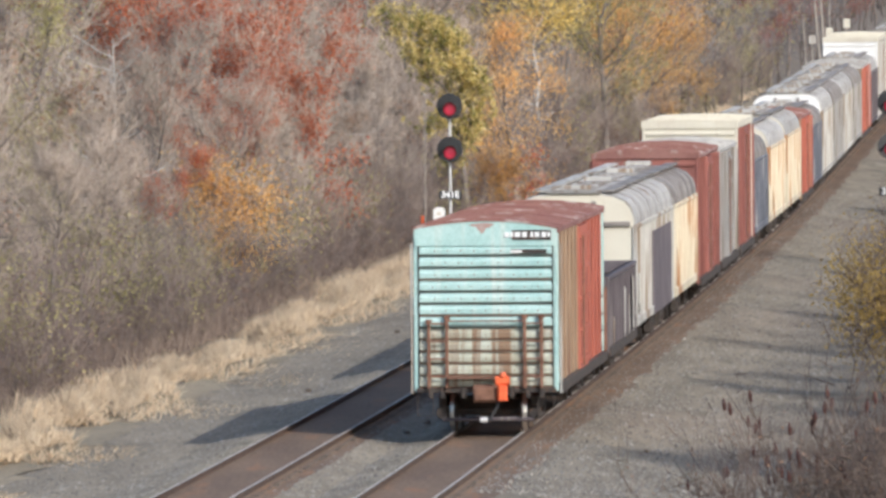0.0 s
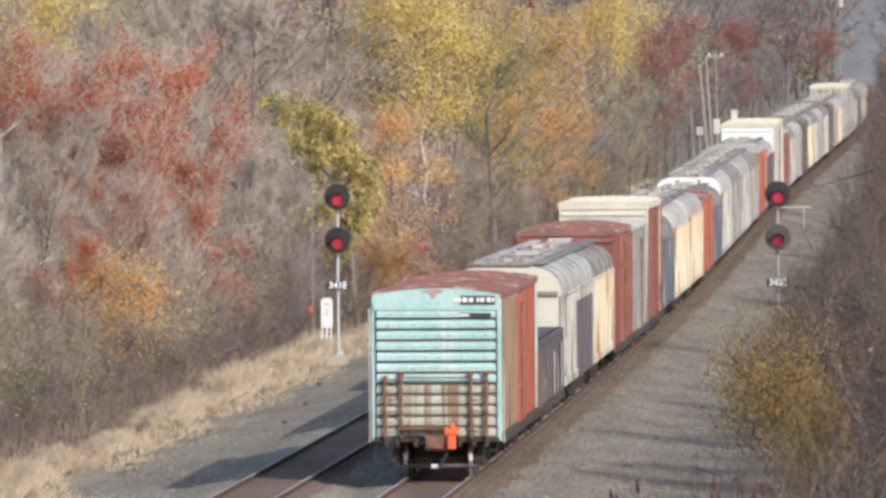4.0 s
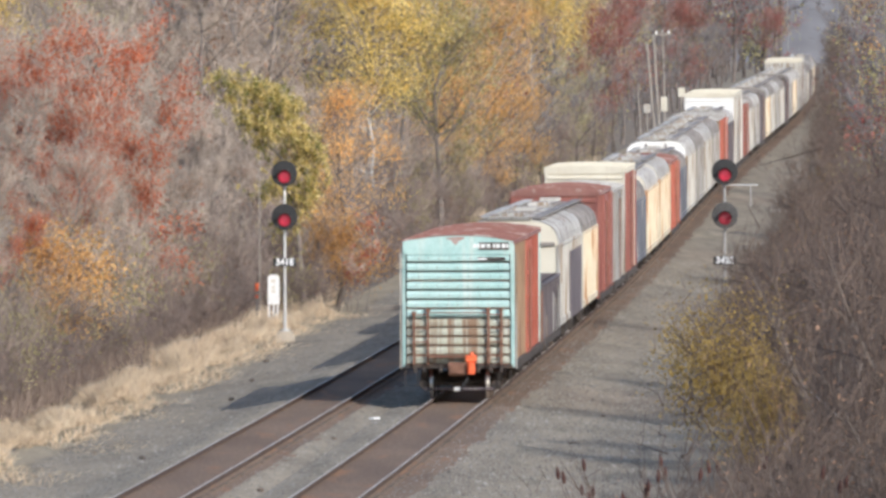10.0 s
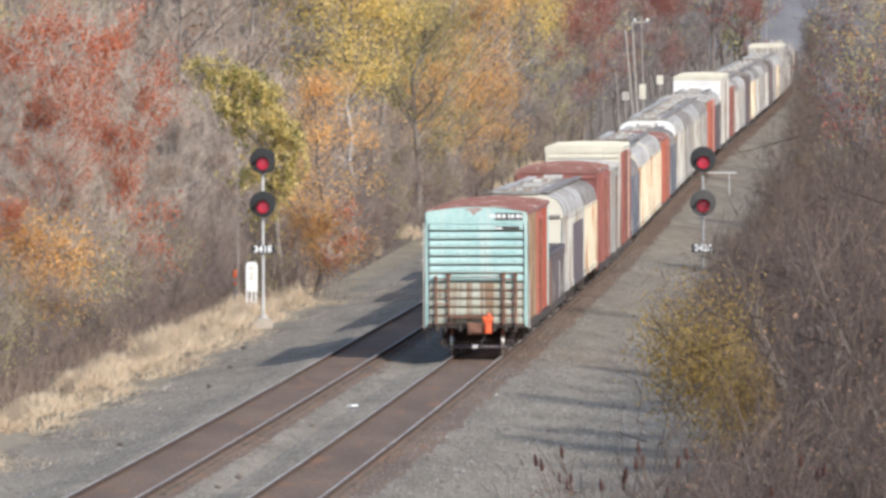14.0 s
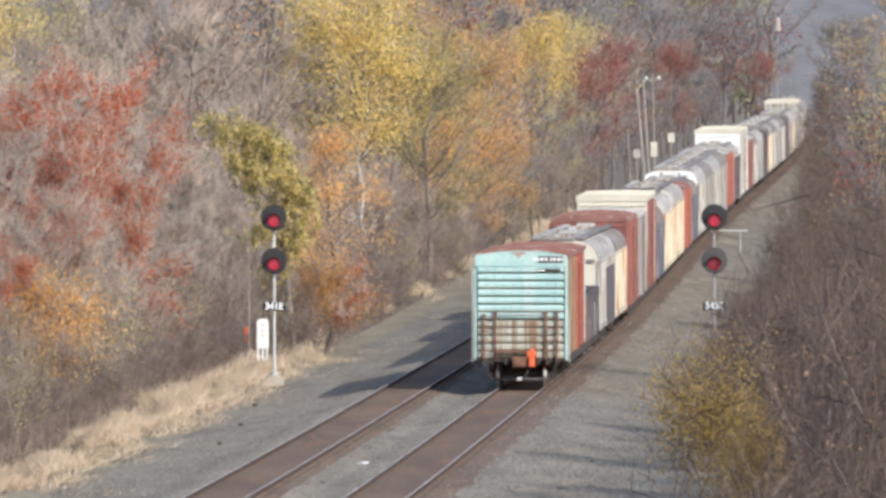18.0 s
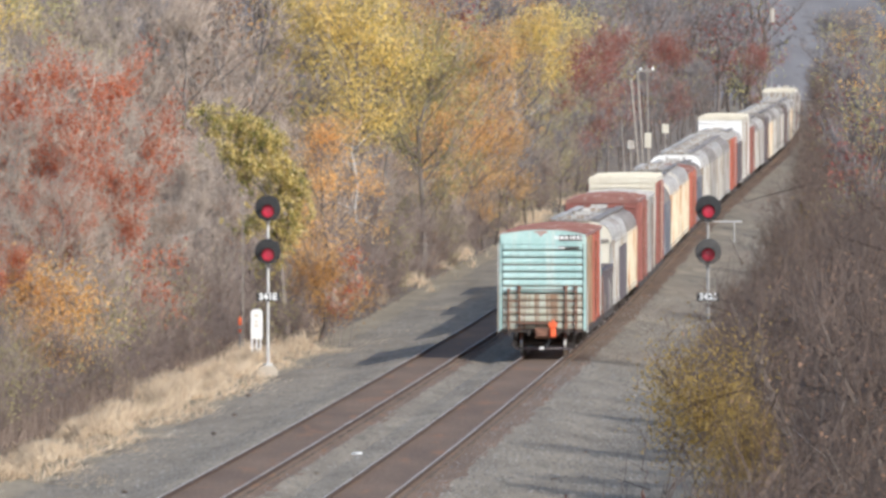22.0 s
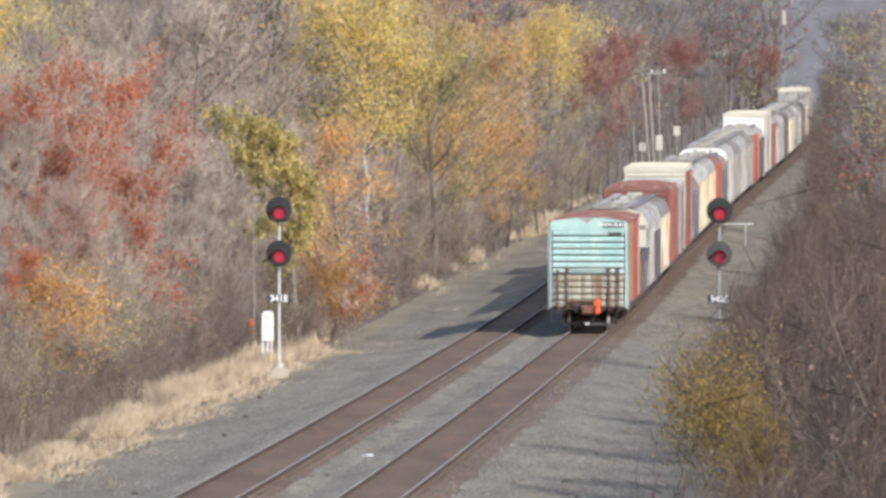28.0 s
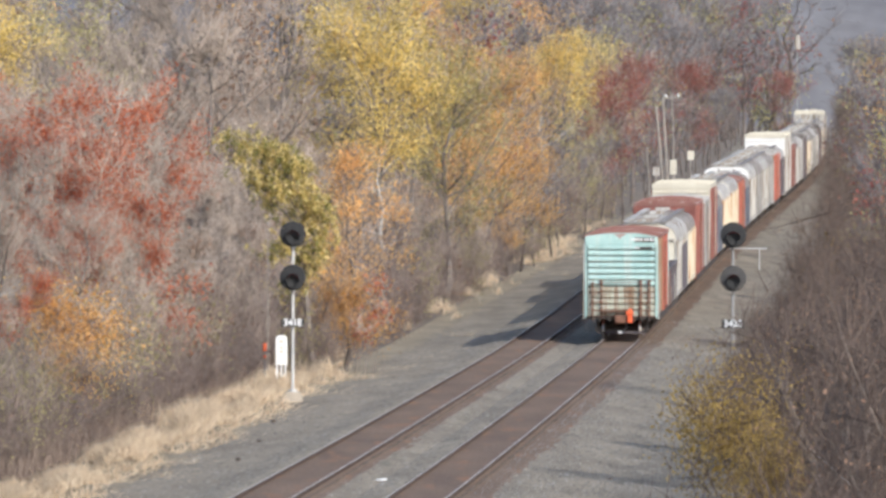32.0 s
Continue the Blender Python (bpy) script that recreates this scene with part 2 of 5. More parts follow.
M["leaf_gold"] = leafy("golden_brown_leaves", (0.28, 0.185, 0.05), (0.46, 0.315, 0.09), (0.66, 0.47, 0.16), thin=0.4)
# far twigs: distance haze is mixed into this gray
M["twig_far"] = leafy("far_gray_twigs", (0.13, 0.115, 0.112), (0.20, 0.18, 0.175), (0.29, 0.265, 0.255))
M["twig_dusk"] = leafy("dull_purple_brown_stems", (0.118, 0.087, 0.073), (0.165, 0.123, 0.104), (0.225, 0.172, 0.146))
M["stain"] = surf("pinkish_rust_stain", (0.36, 0.22, 0.19), (0.42, 0.34, 0.30), 3.0, 0.8, bump=0.05)
M["leaf_rust"] = leafy("rust_red_leaves", (0.34, 0.085, 0.045), (0.54, 0.155, 0.080), (0.70, 0.27, 0.14), thin=0.4)
M["leaf_red"] = leafy("dark_red_leaves", (0.20, 0.065, 0.06), (0.32, 0.10, 0.085), (0.42, 0.18, 0.13), thin=0.4)
M["leaf_yellow"] = leafy("yellow_leaves", (0.52, 0.385, 0.11), (0.75, 0.555, 0.17), (0.88, 0.69, 0.28), thin=0.4)
M["leaf_vine"] = leafy("golden_vine_leaves", (0.33, 0.265, 0.08), (0.58, 0.45, 0.15), (0.82, 0.68, 0.34), thin=0.4)
M["leaf_vine_green"] = leafy("green_vine_leaves", (0.12, 0.12, 0.035), (0.24, 0.23, 0.07), (0.40, 0.36, 0.12), thin=0.4)
M["leaf_orange"] = leafy("orange_leaves", (0.58, 0.30, 0.11), (0.80, 0.45, 0.155), (0.88, 0.59, 0.24), thin=0.4)
M["leaf_olive"] = leafy("olive_leaves", (0.29, 0.255, 0.115), (0.46, 0.405, 0.175), (0.62, 0.54, 0.265), thin=0.4)
M["leaf_brown"] = leafy("brown_leaves", (0.22, 0.13, 0.09), (0.34, 0.20, 0.13), (0.45, 0.29, 0.19), thin=0.4)
M["stone"] = leafy("crushed_stone", (0.12, 0.105, 0.088), (0.26, 0.232, 0.195), (0.46, 0.42, 0.36))
M["seed"] = leafy("dark_red_seeds", (0.035, 0.018, 0.015), (0.065, 0.028, 0.023), (0.10, 0.042, 0.034))
M["under"] = leafy("withered_undergrowth", (0.085, 0.06, 0.046), (0.15, 0.108, 0.082), (0.25, 0.19, 0.145))
M["grass"] = leafy("dry_grass", (0.65, 0.50, 0.33), (0.85, 0.68, 0.47), (0.95, 0.81, 0.61), thin=0.4)
# ridge woods with the distance haze painted in
M["farwood"] = surf("haze_gray_woods", (0.122, 0.118, 0.124), (0.160, 0.155, 0.160), 0.02, 1.0, bump=0.0, fine=0.2)

# ---- mesh helpers ----
class Geo:
    """Collects vertices and faces of one mesh."""

    def __init__(self):
        self.v, self.f = [], []

    def add(self, vs, fs):
        k = len(self.v)
        self.v.extend(tuple(p) for p in vs)
        self.f.extend(tuple(i + k for i in q) for q in fs)
        return self

    def box(self, x0, x1, y0, y1, z0, z1, c=0.0):
        """A box; with c, a chamfer on the four edges along its longest side."""
        if c <= 0:
            vs = [(x, y, z) for z in (z0, z1) for y in (y0, y1) for x in (x0, x1)]
            return self.add(vs, [(0, 2, 3, 1), (4, 5, 7, 6), (0, 1, 5, 4), (2, 6, 7, 3), (0, 4, 6, 2), (1, 3, 7, 5)])
        lo, hi = (x0, y0, z0), (x1, y1, z1)
        ax = max(range(3), key=lambda i: hi[i] - lo[i])
        a, b = [i for i in range(3) if i != ax]
        ring = [(lo[a] + c, lo[b]), (hi[a] - c, lo[b]), (hi[a], lo[b] + c), (hi[a], hi[b] - c),
                (hi[a] - c, hi[b]), (lo[a] + c, hi[b]), (lo[a], hi[b] - c), (lo[a], lo[b] + c)]
        vs = []
        for end in (lo[ax], hi[ax]):
            for p, q in ring:
                w = [0, 0, 0]
                w[ax], w[a], w[b] = end, p, q
                vs.append(w)
        fs = [tuple(range(7, -1, -1)), tuple(range(8, 16))] + [(i, (i + 1) % 8, 8 + (i + 1) % 8, 8 + i) for i in range(8)]
        return self.add(vs, fs)

    def tube(self, pts, radii, n=6, cap=True):
        """A tube along points, with a radius at each."""
        pts = [Vector(p) for p in pts]
        vs = []
        for i, p in enumerate(pts):
            d = (pts[min(i + 1, len(pts) - 1)] - pts[max(i - 1, 0)]).normalized()
            s = d.orthogonal().normalized() if abs(d.z) > 0.9 else d.cross(Vector((0, 0, 1))).normalized()
            t = d.cross(s)
            r = radii[i] if isinstance(radii, (list, tuple)) else radii
            vs += [p + (s * math.cos(a) + t * math.sin(a)) * r for a in (2 * math.pi * j / n for j in range(n))]
        fs = [(i * n + j, i * n + (j + 1) % n, (i + 1) * n + (j + 1) % n, (i + 1) * n + j) for i in range(len(pts) - 1) for j in range(n)]
        if cap:
            fs += [tuple(range(n - 1, -1, -1)), tuple(range((len(pts) - 1) * n, len(pts) * n))]
        return self.add(vs, fs)

    def prism(self, outline, y0, y1):
        """An outline in x and z, drawn out from y0 to y1."""
        n = len(outline)
        vs = [(x, y0, z) for x, z in outline] + [(x, y1, z) for x, z in outline]
        fs = [tuple(range(n)), tuple(range(2 * n - 1, n - 1, -1))] + [(i, n + i, n + (i + 1) % n, (i + 1) % n) for i in range(n)]
        return self.add(vs, fs)

    def mesh(self, name, mat, smooth=False):
        me = bpy.data.meshes.new(name)
        me.from_pydata(self.v, [], self.f)
        bm = bmesh.new()
        bm.from_mesh(me)
        bmesh.ops.recalc_face_normals(bm, faces=bm.faces)
        bm.to_mesh(me)
        bm.free()
        me.materials.append(mat)
        if smooth:
            me.polygons.foreach_set("use_smooth", [True] * len(me.polygons))
        me.update()
        return me


def part(name, geo, mat, parent=None, label="", smooth=False):
    """One mesh object, under a thing or a part of it."""
    ob = new(name, geo.mesh(name, mat, smooth))
    ob.parent = parent
    if label:
        ob["label"] = label
    return ob


def raw_mesh(name, v, tris, mat, quads=None):
    """A mesh from arrays of vertices and faces."""
    me = bpy.data.meshes.new(name)
    faces = [np.asarray(a) for a in (tris, quads) if a is not None and len(a)]
    loops = np.concatenate([a.ravel() for a in faces])
    sizes = np.concatenate([np.full(len(a), a.shape[1]) for a in faces])
    me.vertices.add(len(v))
    me.vertices.foreach_set("co", np.asarray(v, dtype=np.float32).ravel())
    me.loops.add(len(loops))
    me.loops.foreach_set("vertex_index", loops.astype(np.int32))
    me.polygons.add(len(sizes))
    me.polygons.foreach_set("loop_start", np.concatenate([[0], np.cumsum(sizes)[:-1]]).astype(np.int32))
    me.update(calc_edges=True)
    me.validate()
    me.materials.append(mat)
    return me


def strip(name, outline, y0, y1, step, mat, parent=None, label="", ragged=0.0):
    """A ribbon that follows the line: outline gives offset and height across it."""
    g, k = Geo(), len(outline)
    ys = list(np.arange(y0, y1 + step, step))
    for y in ys:
        for q, (o, z) in enumerate(outline):
            if ragged and q == k - 1:
                o += ragged * (noise.noise(Vector((y * 0.21, 1.7, 0))) + 0.9 * noise.noise(Vector((y * 0.9, 9.1, 0))))
            p = beside(y, o)
            g.v.append((p.x, p.y, p.z + z))
    for i in range(len(ys) - 1):
        for j in range(k - 1):
            g.f.append((i * k + j, i * k + j + 1, (i + 1) * k + j + 1, (i + 1) * k + j))
    me = bpy.data.meshes.new(name)
    me.from_pydata(g.v, [], g.f)
    me.materials.append(mat)
    me.update()
    ob = new(name, me)
    ob.parent = parent
    if label:
        ob["label"] = label
    return ob


def empty(name, m, label, category, group=""):
    ob = new(name)
    ob.matrix_basis = m
    ob.empty_display_size = 0.3
    return tagged(ob, label, category, group)

# ---- ground, ballast and tracks ----
def ground_z(o):
    """Height of the natural ground at the offset o from the train's track."""
    if o < -11:
        return -0.75 + 4.0 * (1 - math.exp((o + 11) / 28.0))
    if o > 9:
        return -0.62 + 2.2 * (1 - math.exp((9 - o) / 22.0))
    return -0.75


_offs = [-1600, -700, -300, -150, -80, -50, -35, -26, -20, -16, -13, -11, -6, 0, 5, 9, 11, 13, 16, 20, 26, 35, 50, 80, 150, 300, 700, 1600]
_g = Geo()
_rows = [-400, -200] + list(range(-100, 1300, 10)) + [1400, 1700, 2200, 3000, 4200]
for y in _rows:
    for o in _offs:
        bump = 0.35 * noise.noise(Vector((o * 0.11, y * 0.07, 3.1))) if (o < -12 or o > 10) else 0.0
        p = Vector((track_x(y) + o, y, 0))
        _g.v.append((p.x, p.y, ground_z(o) + bump + track_z(y)))
_k = len(_offs)
for i in range(len(_rows) - 1):
    for j in range(_k - 1):
        _g.f.append((i * _k + j, i * _k + j + 1, (i + 1) * _k + j + 1, (i + 1) * _k + j))
ground = part("ground", _g, M["earth"])
tagged(ground, "brown leaf-strewn earth of the railway cutting", "ground", kind="structure")

bed = strip("ballast_bed", [(-10.6, -0.74), (-8.6, -0.62), (-6.6, -0.5), (-5.3, -0.20), (-2.6, -0.20), (-1.95, -0.30), (-1.3, -0.2),
                            (1.3, -0.2), (1.9, -0.22), (2.6, -0.30), (3.4, -0.38)], 60, 1250, 4, M["ballast"])
tagged(bed, "gray crushed-stone ballast under two tracks", "ballast", kind="structure")
dv = strip("dirt_verge", [(-10.9, -0.745), (-9.9, -0.69), (-9.25, -0.652)], 60, 700, 1.5, M["dirt"], ragged=0.7)
tagged(dv, "tan dirt and grass litter along the ballast edge", "dirt verge", kind="structure")
road = strip("service_road", [(3.4, -0.38), (4.2, -0.47), (5.2, -0.545), (6.4, -0.57), (7.6, -0.535), (8.6, -0.52), (9.8, -0.66)], 60, 1250, 4, M["ballast"])
tagged(road, "gray gravel service road beside the tracks", "gravel road", kind="structure")
for off in (0.0, LEFT_TRACK):
    rb = strip("rusty_ballast", [(off - 1.05, -0.185), (off - 0.8, -0.125), (off + 0.8, -0.125), (off + 1.05, -0.185)], 60, 1250, 4, M["rustbed"])
    tagged(rb, "rust-stained ballast between the rails", "ballast", kind="structure")
for off, reach, rag in ((0.0, 1.66, 0.2), (LEFT_TRACK, 1.32, 0.16)):
    rs = strip("rusty_shoulder", [(off + 1.05, -0.184), (off + 1.2, -0.19), (off + reach - 0.15, -0.19), (off + reach, -0.215)], 60, 1250, 0.8, M["rustbed"], ragged=rag)
    tagged(rs, "rust-stained ballast shoulder beside the track", "ballast", kind="structure")


def railway_track(off, y0, y1):
    root = empty("railway_track", pose(0, 0, 0), "rusty steel railway track on wooden ties in gray ballast", "railway track", "tracks")
    for side in (-0.7525, 0.7525):
        o = off + side
        rail = strip("rail", [(o - 0.07, -0.17), (o - 0.07, -0.155), (o - 0.012, -0.13), (o - 0.012, -0.045), (o - 0.037, -0.03), (o - 0.037, -0.008),
                              (o - 0.03, 0.0), (o + 0.03, 0.0), (o + 0.037, -0.008), (o + 0.037, -0.03), (o + 0.012, -0.045), (o + 0.012, -0.13),
                              (o + 0.07, -0.155), (o + 0.07, -0.17)], y0, y1, 5, M["railside"], root)
        strip("rail_head", [(o - 0.022, 0.001), (o - 0.017, 0.004), (o + 0.017, 0.004), (o + 0.022, 0.001)], y0, y1, 5, M["railtop"], rail, "polished running surface")
    g = Geo()
    rnd = random.Random(5)
    y = y0
    while y < min(y1, 700):
        p = beside(y, off)
        q = beside(y + 1, off)
        d = (q - p).normalized()
        n = Vector((d.y, -d.x, 0))
        w, l = 0.115, 0.98 + rnd.uniform(-0.04, 0.04)
        c = [p + n * sx * l + d * sy * w for sy in (-1, 1) for sx in (-1, 1)]
        top = -0.134 + rnd.uniform(-0.008, 0.006)
        vs = [(v.x, v.y, v.z + top - 0.15) for v in c] + [(v.x, v.y, v.z + top) for v in c]
        g.add(vs, [(4, 5, 7, 6), (0, 1, 5, 4), (2, 6, 7, 3), (0, 4, 6, 2), (1, 3, 7, 5)])
        y += 0.54
    tagged(part("timber_bed", g, M["tie"], root, "weathered wooden ties"), kind="stuff")
    return root


railway_track(0.0, 60, 1250)
railway_track(LEFT_TRACK, 60, 1250)

# loose pieces lying between the tracks
def scrap_board(y, off, l, rz):
    g = Geo().box(-l / 2, l / 2, -0.08, 0.08, 0, 0.05, 0.01)
    ob = part("scrap_board", g, M["letter"])
    p = beside(y, off)
    ob.matrix_basis = pose(p.x, p.y, -0.25, 0, 0, rz)
    tagged(ob, "short pale scrap board lying on the ballast", "board")


scrap_board(228.7, -1.9, 0.30, 58)


def clod(y, off, r, seed):
    """A dark lump lying on the ballast."""
    bm = bmesh.new()
    bmesh.ops.create_icosphere(bm, subdivisions=2, radius=r)
    for v in bm.verts:
        v.co *= 1 + 0.35 * noise.noise(v.co * (2.2 / r) + Vector((seed, 0, 0)))
        v.co.z *= 0.6
    me = bpy.data.meshes.new("clod")
    bm.to_mesh(me)
    bm.free()
    me.materials.append(M["tie"])
    ob = new("clod", me)
    p = beside(y, off)
    ob.matrix_basis = pose(p.x, p.y, -0.27 + r * 0.25, 0, 0, seed * 50)
    tagged(ob, "dark lump of debris lying on the ballast", "debris", "debris by the tracks")


for _i, (_cy, _co, _cr) in enumerate(((191.7, -2.05, 0.09), (187.3, -2.15, 0.08), (217.3, -2.2, 0.07), (207.2, -6.2, 0.08), (242.4, -6.9, 0.09), (256.4, -7.4, 0.08), (272.8, -8.2, 0.09), (179.7, 3.6, 0.06), (230.9, 4.2, 0.06))):
    clod(_cy, _co, _cr, _i)


def loose_stones():
    """Crushed stone lying loose over the bed and the road, where the line is nearest."""
    rng = np.random.RandomState(31)
    n = 60000
    y = 164 + rng.uniform(0, 1, n) ** 1.4 * 230
    o = rng.uniform(-9.6, 9.2, n)
    keep = (np.abs(o) > 1.0) & (np.abs(o - LEFT_TRACK) > 1.0)
    y, o = y[keep], o[keep]
    z = np.interp(o, [-10.6, -8.6, -6.6, -5.3, -2.6, -1.95, -1.3, 1.3, 1.9, 3.4, 6.4, 9.8], [-0.74, -0.62, -0.5, -0.2, -0.2, -0.3, -0.2, -0.19, -0.2, -0.38, -0.565, -0.64])
    x = np.array([track_x(v) for v in y]) + o
    z = z + np.array([track_z(v) for v in y])
    n = len(x)
    s = rng.uniform(0.015, 0.036, n) + 0.03 * (rng.uniform(0, 1, n) > 0.985)
    c = np.stack([x, y, z], 1)
    v = np.empty((n, 4, 3))
    a0 = rng.uniform(0, 6.28, n)
    for k in range(3):
        a = a0 + k * 2.09
        v[:, k] = c + np.stack([np.cos(a) * s * 1.2, np.sin(a) * s * 1.8, -0.01 * np.ones(n)], 1)
    v[:, 3] = c + np.stack([rng.normal(size=n) * s * 0.4, rng.normal(size=n) * s * 0.4, s * 1.1], 1)
    i = np.arange(n)[:, None] * 4
    f = np.concatenate([i + [[0, 1, 3]], i + [[1, 2, 3]], i + [[2, 0, 3]]])
    ob = new("loose_stones", raw_mesh("loose_stones", v.reshape(-1, 3), f, M["stone"]))
    tagged(ob, "loose crushed stone scattered over ballast and road", "gravel", kind="stuff")


loose_stones()


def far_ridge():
    """The wooded rise at the end of the line, its haze put into the colour."""
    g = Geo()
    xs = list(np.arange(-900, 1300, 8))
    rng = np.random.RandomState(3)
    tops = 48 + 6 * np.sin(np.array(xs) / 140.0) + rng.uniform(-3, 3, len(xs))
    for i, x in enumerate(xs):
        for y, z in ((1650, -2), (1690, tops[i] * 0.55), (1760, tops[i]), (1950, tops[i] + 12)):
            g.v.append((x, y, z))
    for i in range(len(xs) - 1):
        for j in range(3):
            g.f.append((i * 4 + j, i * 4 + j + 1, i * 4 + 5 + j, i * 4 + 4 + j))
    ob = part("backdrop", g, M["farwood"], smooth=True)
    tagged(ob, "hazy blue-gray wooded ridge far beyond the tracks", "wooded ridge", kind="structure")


far_ridge()

# ---- freight cars ----
# Every car stands on the rails at z = 0, its length along y, with its tail towards -y.
def wheelset(parent, y):
    ws = new("wheelset")
    ws.parent = parent
    ws.location = (0, y, 0.42)
    ax = Geo().tube([(-0.95, 0, 0), (0.95, 0, 0)], 0.075, 8)
    part("axle", ax, M["steel"], ws)
    for s in (-1, 1):
        g = Geo().tube([(s * 0.70, 0, 0), (s * 0.715, 0, 0), (s * 0.735, 0, 0)], [0.445, 0.45, 0.435], 20)
        g.tube([(s * 0.69, 0, 0), (s * 0.84, 0, 0)], [0.40, 0.39], 20)
        w = part("wheel", g, M["steel"], ws, smooth=False)
    return ws


def treads(ws):
    for s in (-1, 1):
        g = Geo().tube([(s * 0.737, 0, 0), (s * 0.75, 0, 0), (s * 0.775, 0, 0), (s * 0.82, 0, 0), (s * 0.838, 0, 0)], [0.455, 0.435, 0.424, 0.416, 0.400], 32, cap=False)
        part("tread", g, M["tread"], ws, "polished wheel tread", smooth=True)


def truck(parent, y, sets):
    tr = new("truck")
    tr.parent = parent
    tr.location = (0, y, 0)
    g = Geo().box(-1.0, 1.0, -0.22, 0.22, 0.42, 0.72, 0.04)
    part("bolster", g, M["steel"], tr)
    for s in (-1, 1):
        x0, x1 = (s * 1.0 - 0.09, s * 1.0 + 0.09)
        f = Geo().prism([(x0, 0.5), (x1, 0.5), (x1, 0.78), (x0, 0.78)], -1.05, 1.05)
        f.prism([(x0, 0.24), (x1, 0.24), (x1, 0.36), (x0, 0.36)], -0.5, 0.5)
        for yy in (-0.87, 0.87):
            f.box(x0, x1, yy - 0.17, yy + 0.17, 0.30, 0.62, 0.04)
        for yy in (-0.45, 0.45):
            f.box(x0, x1, yy - 0.07, yy + 0.07, 0.3, 0.6)
        part("side_frame", f, M["steel"], tr)
        for yy in (-0.13, 0.13):
            part("spring", Geo().tube([(s * 1.0, yy, 0.34), (s * 1.0, yy, 0.52)], 0.07, 8), M["rust"], tr)
    for yy in (-0.87, 0.87):
        ws = wheelset(tr, yy)
        sets.append(ws)
    return tr


def coupler(parent, y, s):
    g = Geo().box(-0.14, 0.14, min(y, y + s * 0.45), max(y, y + s * 0.45), 0.74, 0.98, 0.03)
    g.box(-0.2, 0.2, min(y + s * 0.42, y + s * 0.68), max(y + s * 0.42, y + s * 0.68), 0.70, 1.02, 0.05)
    part("coupler", g, M["rust"], parent)


def underframe(root, L, W, sills=True):
    g = Geo().box(-0.25, 0.25, -L / 2, L / 2, 0.72, 1.02)
    g.box(-0.7, 0.7, -L / 2, -L / 2 + 0.25, 0.88, 1.0).box(-0.7, 0.7, L / 2 - 0.25, L / 2, 0.88, 1.0)
    for s in ((-1, 1) if sills else ()):
        g.box(s * W / 2 - 0.08, s * W / 2 + 0.08, -L / 2 + 0.05, L / 2 - 0.05, 0.84, 1.06)
    part("underframe", g, M["steel"], root)


def ladder(root, x, y, z0, z1, mat, w=0.42, axis="y"):
    g = Geo()
    for d in (-w / 2, w / 2):
        if axis == "y":
            g.box(x - 0.025, x + 0.025, y + d - 0.025, y + d + 0.025, z0, z1)
        else:
            g.box(x + d - 0.025, x + d + 0.025, y - 0.025, y + 0.025, z0, z1)
    z = z0 + 0.15
    while z < z1:
        if axis == "y":
            g.box(x - 0.014, x + 0.014, y - w / 2, y + w / 2, z - 0.014, z + 0.014)
        else:
            g.box(x - w / 2, x + w / 2, y - 0.014, y + 0.014, z - 0.014, z + 0.014)
        z += 0.4
    part("ladder", g, mat, root)


def running_gear(root, L, W, sets, sills=True):
    k = max(L / 2 - 1.75, 1.6)
    for y in (-k, k):
        truck(root, y, sets)
    underframe(root, L, W, sills)
    coupler(root, -L / 2, -1)
    coupler(root, L / 2, 1)
    part("brake_cylinder", Geo().tube([(-0.55, -0.3, 0.72), (-0.55, 0.5, 0.72)], 0.2, 10), M["steel"], root)
    part("air_tank", Geo().tube([(0.6, -0.5, 0.7), (0.6, 0.2, 0.7)], 0.14, 10), M["steel"], root)


def gable(W, z0, zt, rise, n=6):
    """The outline of a car's roof sheet from eave to eave."""
    pts = []
    for i in range(n + 1):
        x = -W / 2 + W * i / n
        pts.append((x, zt + rise * (1 - (2 * x / W) ** 2)))
    return pts


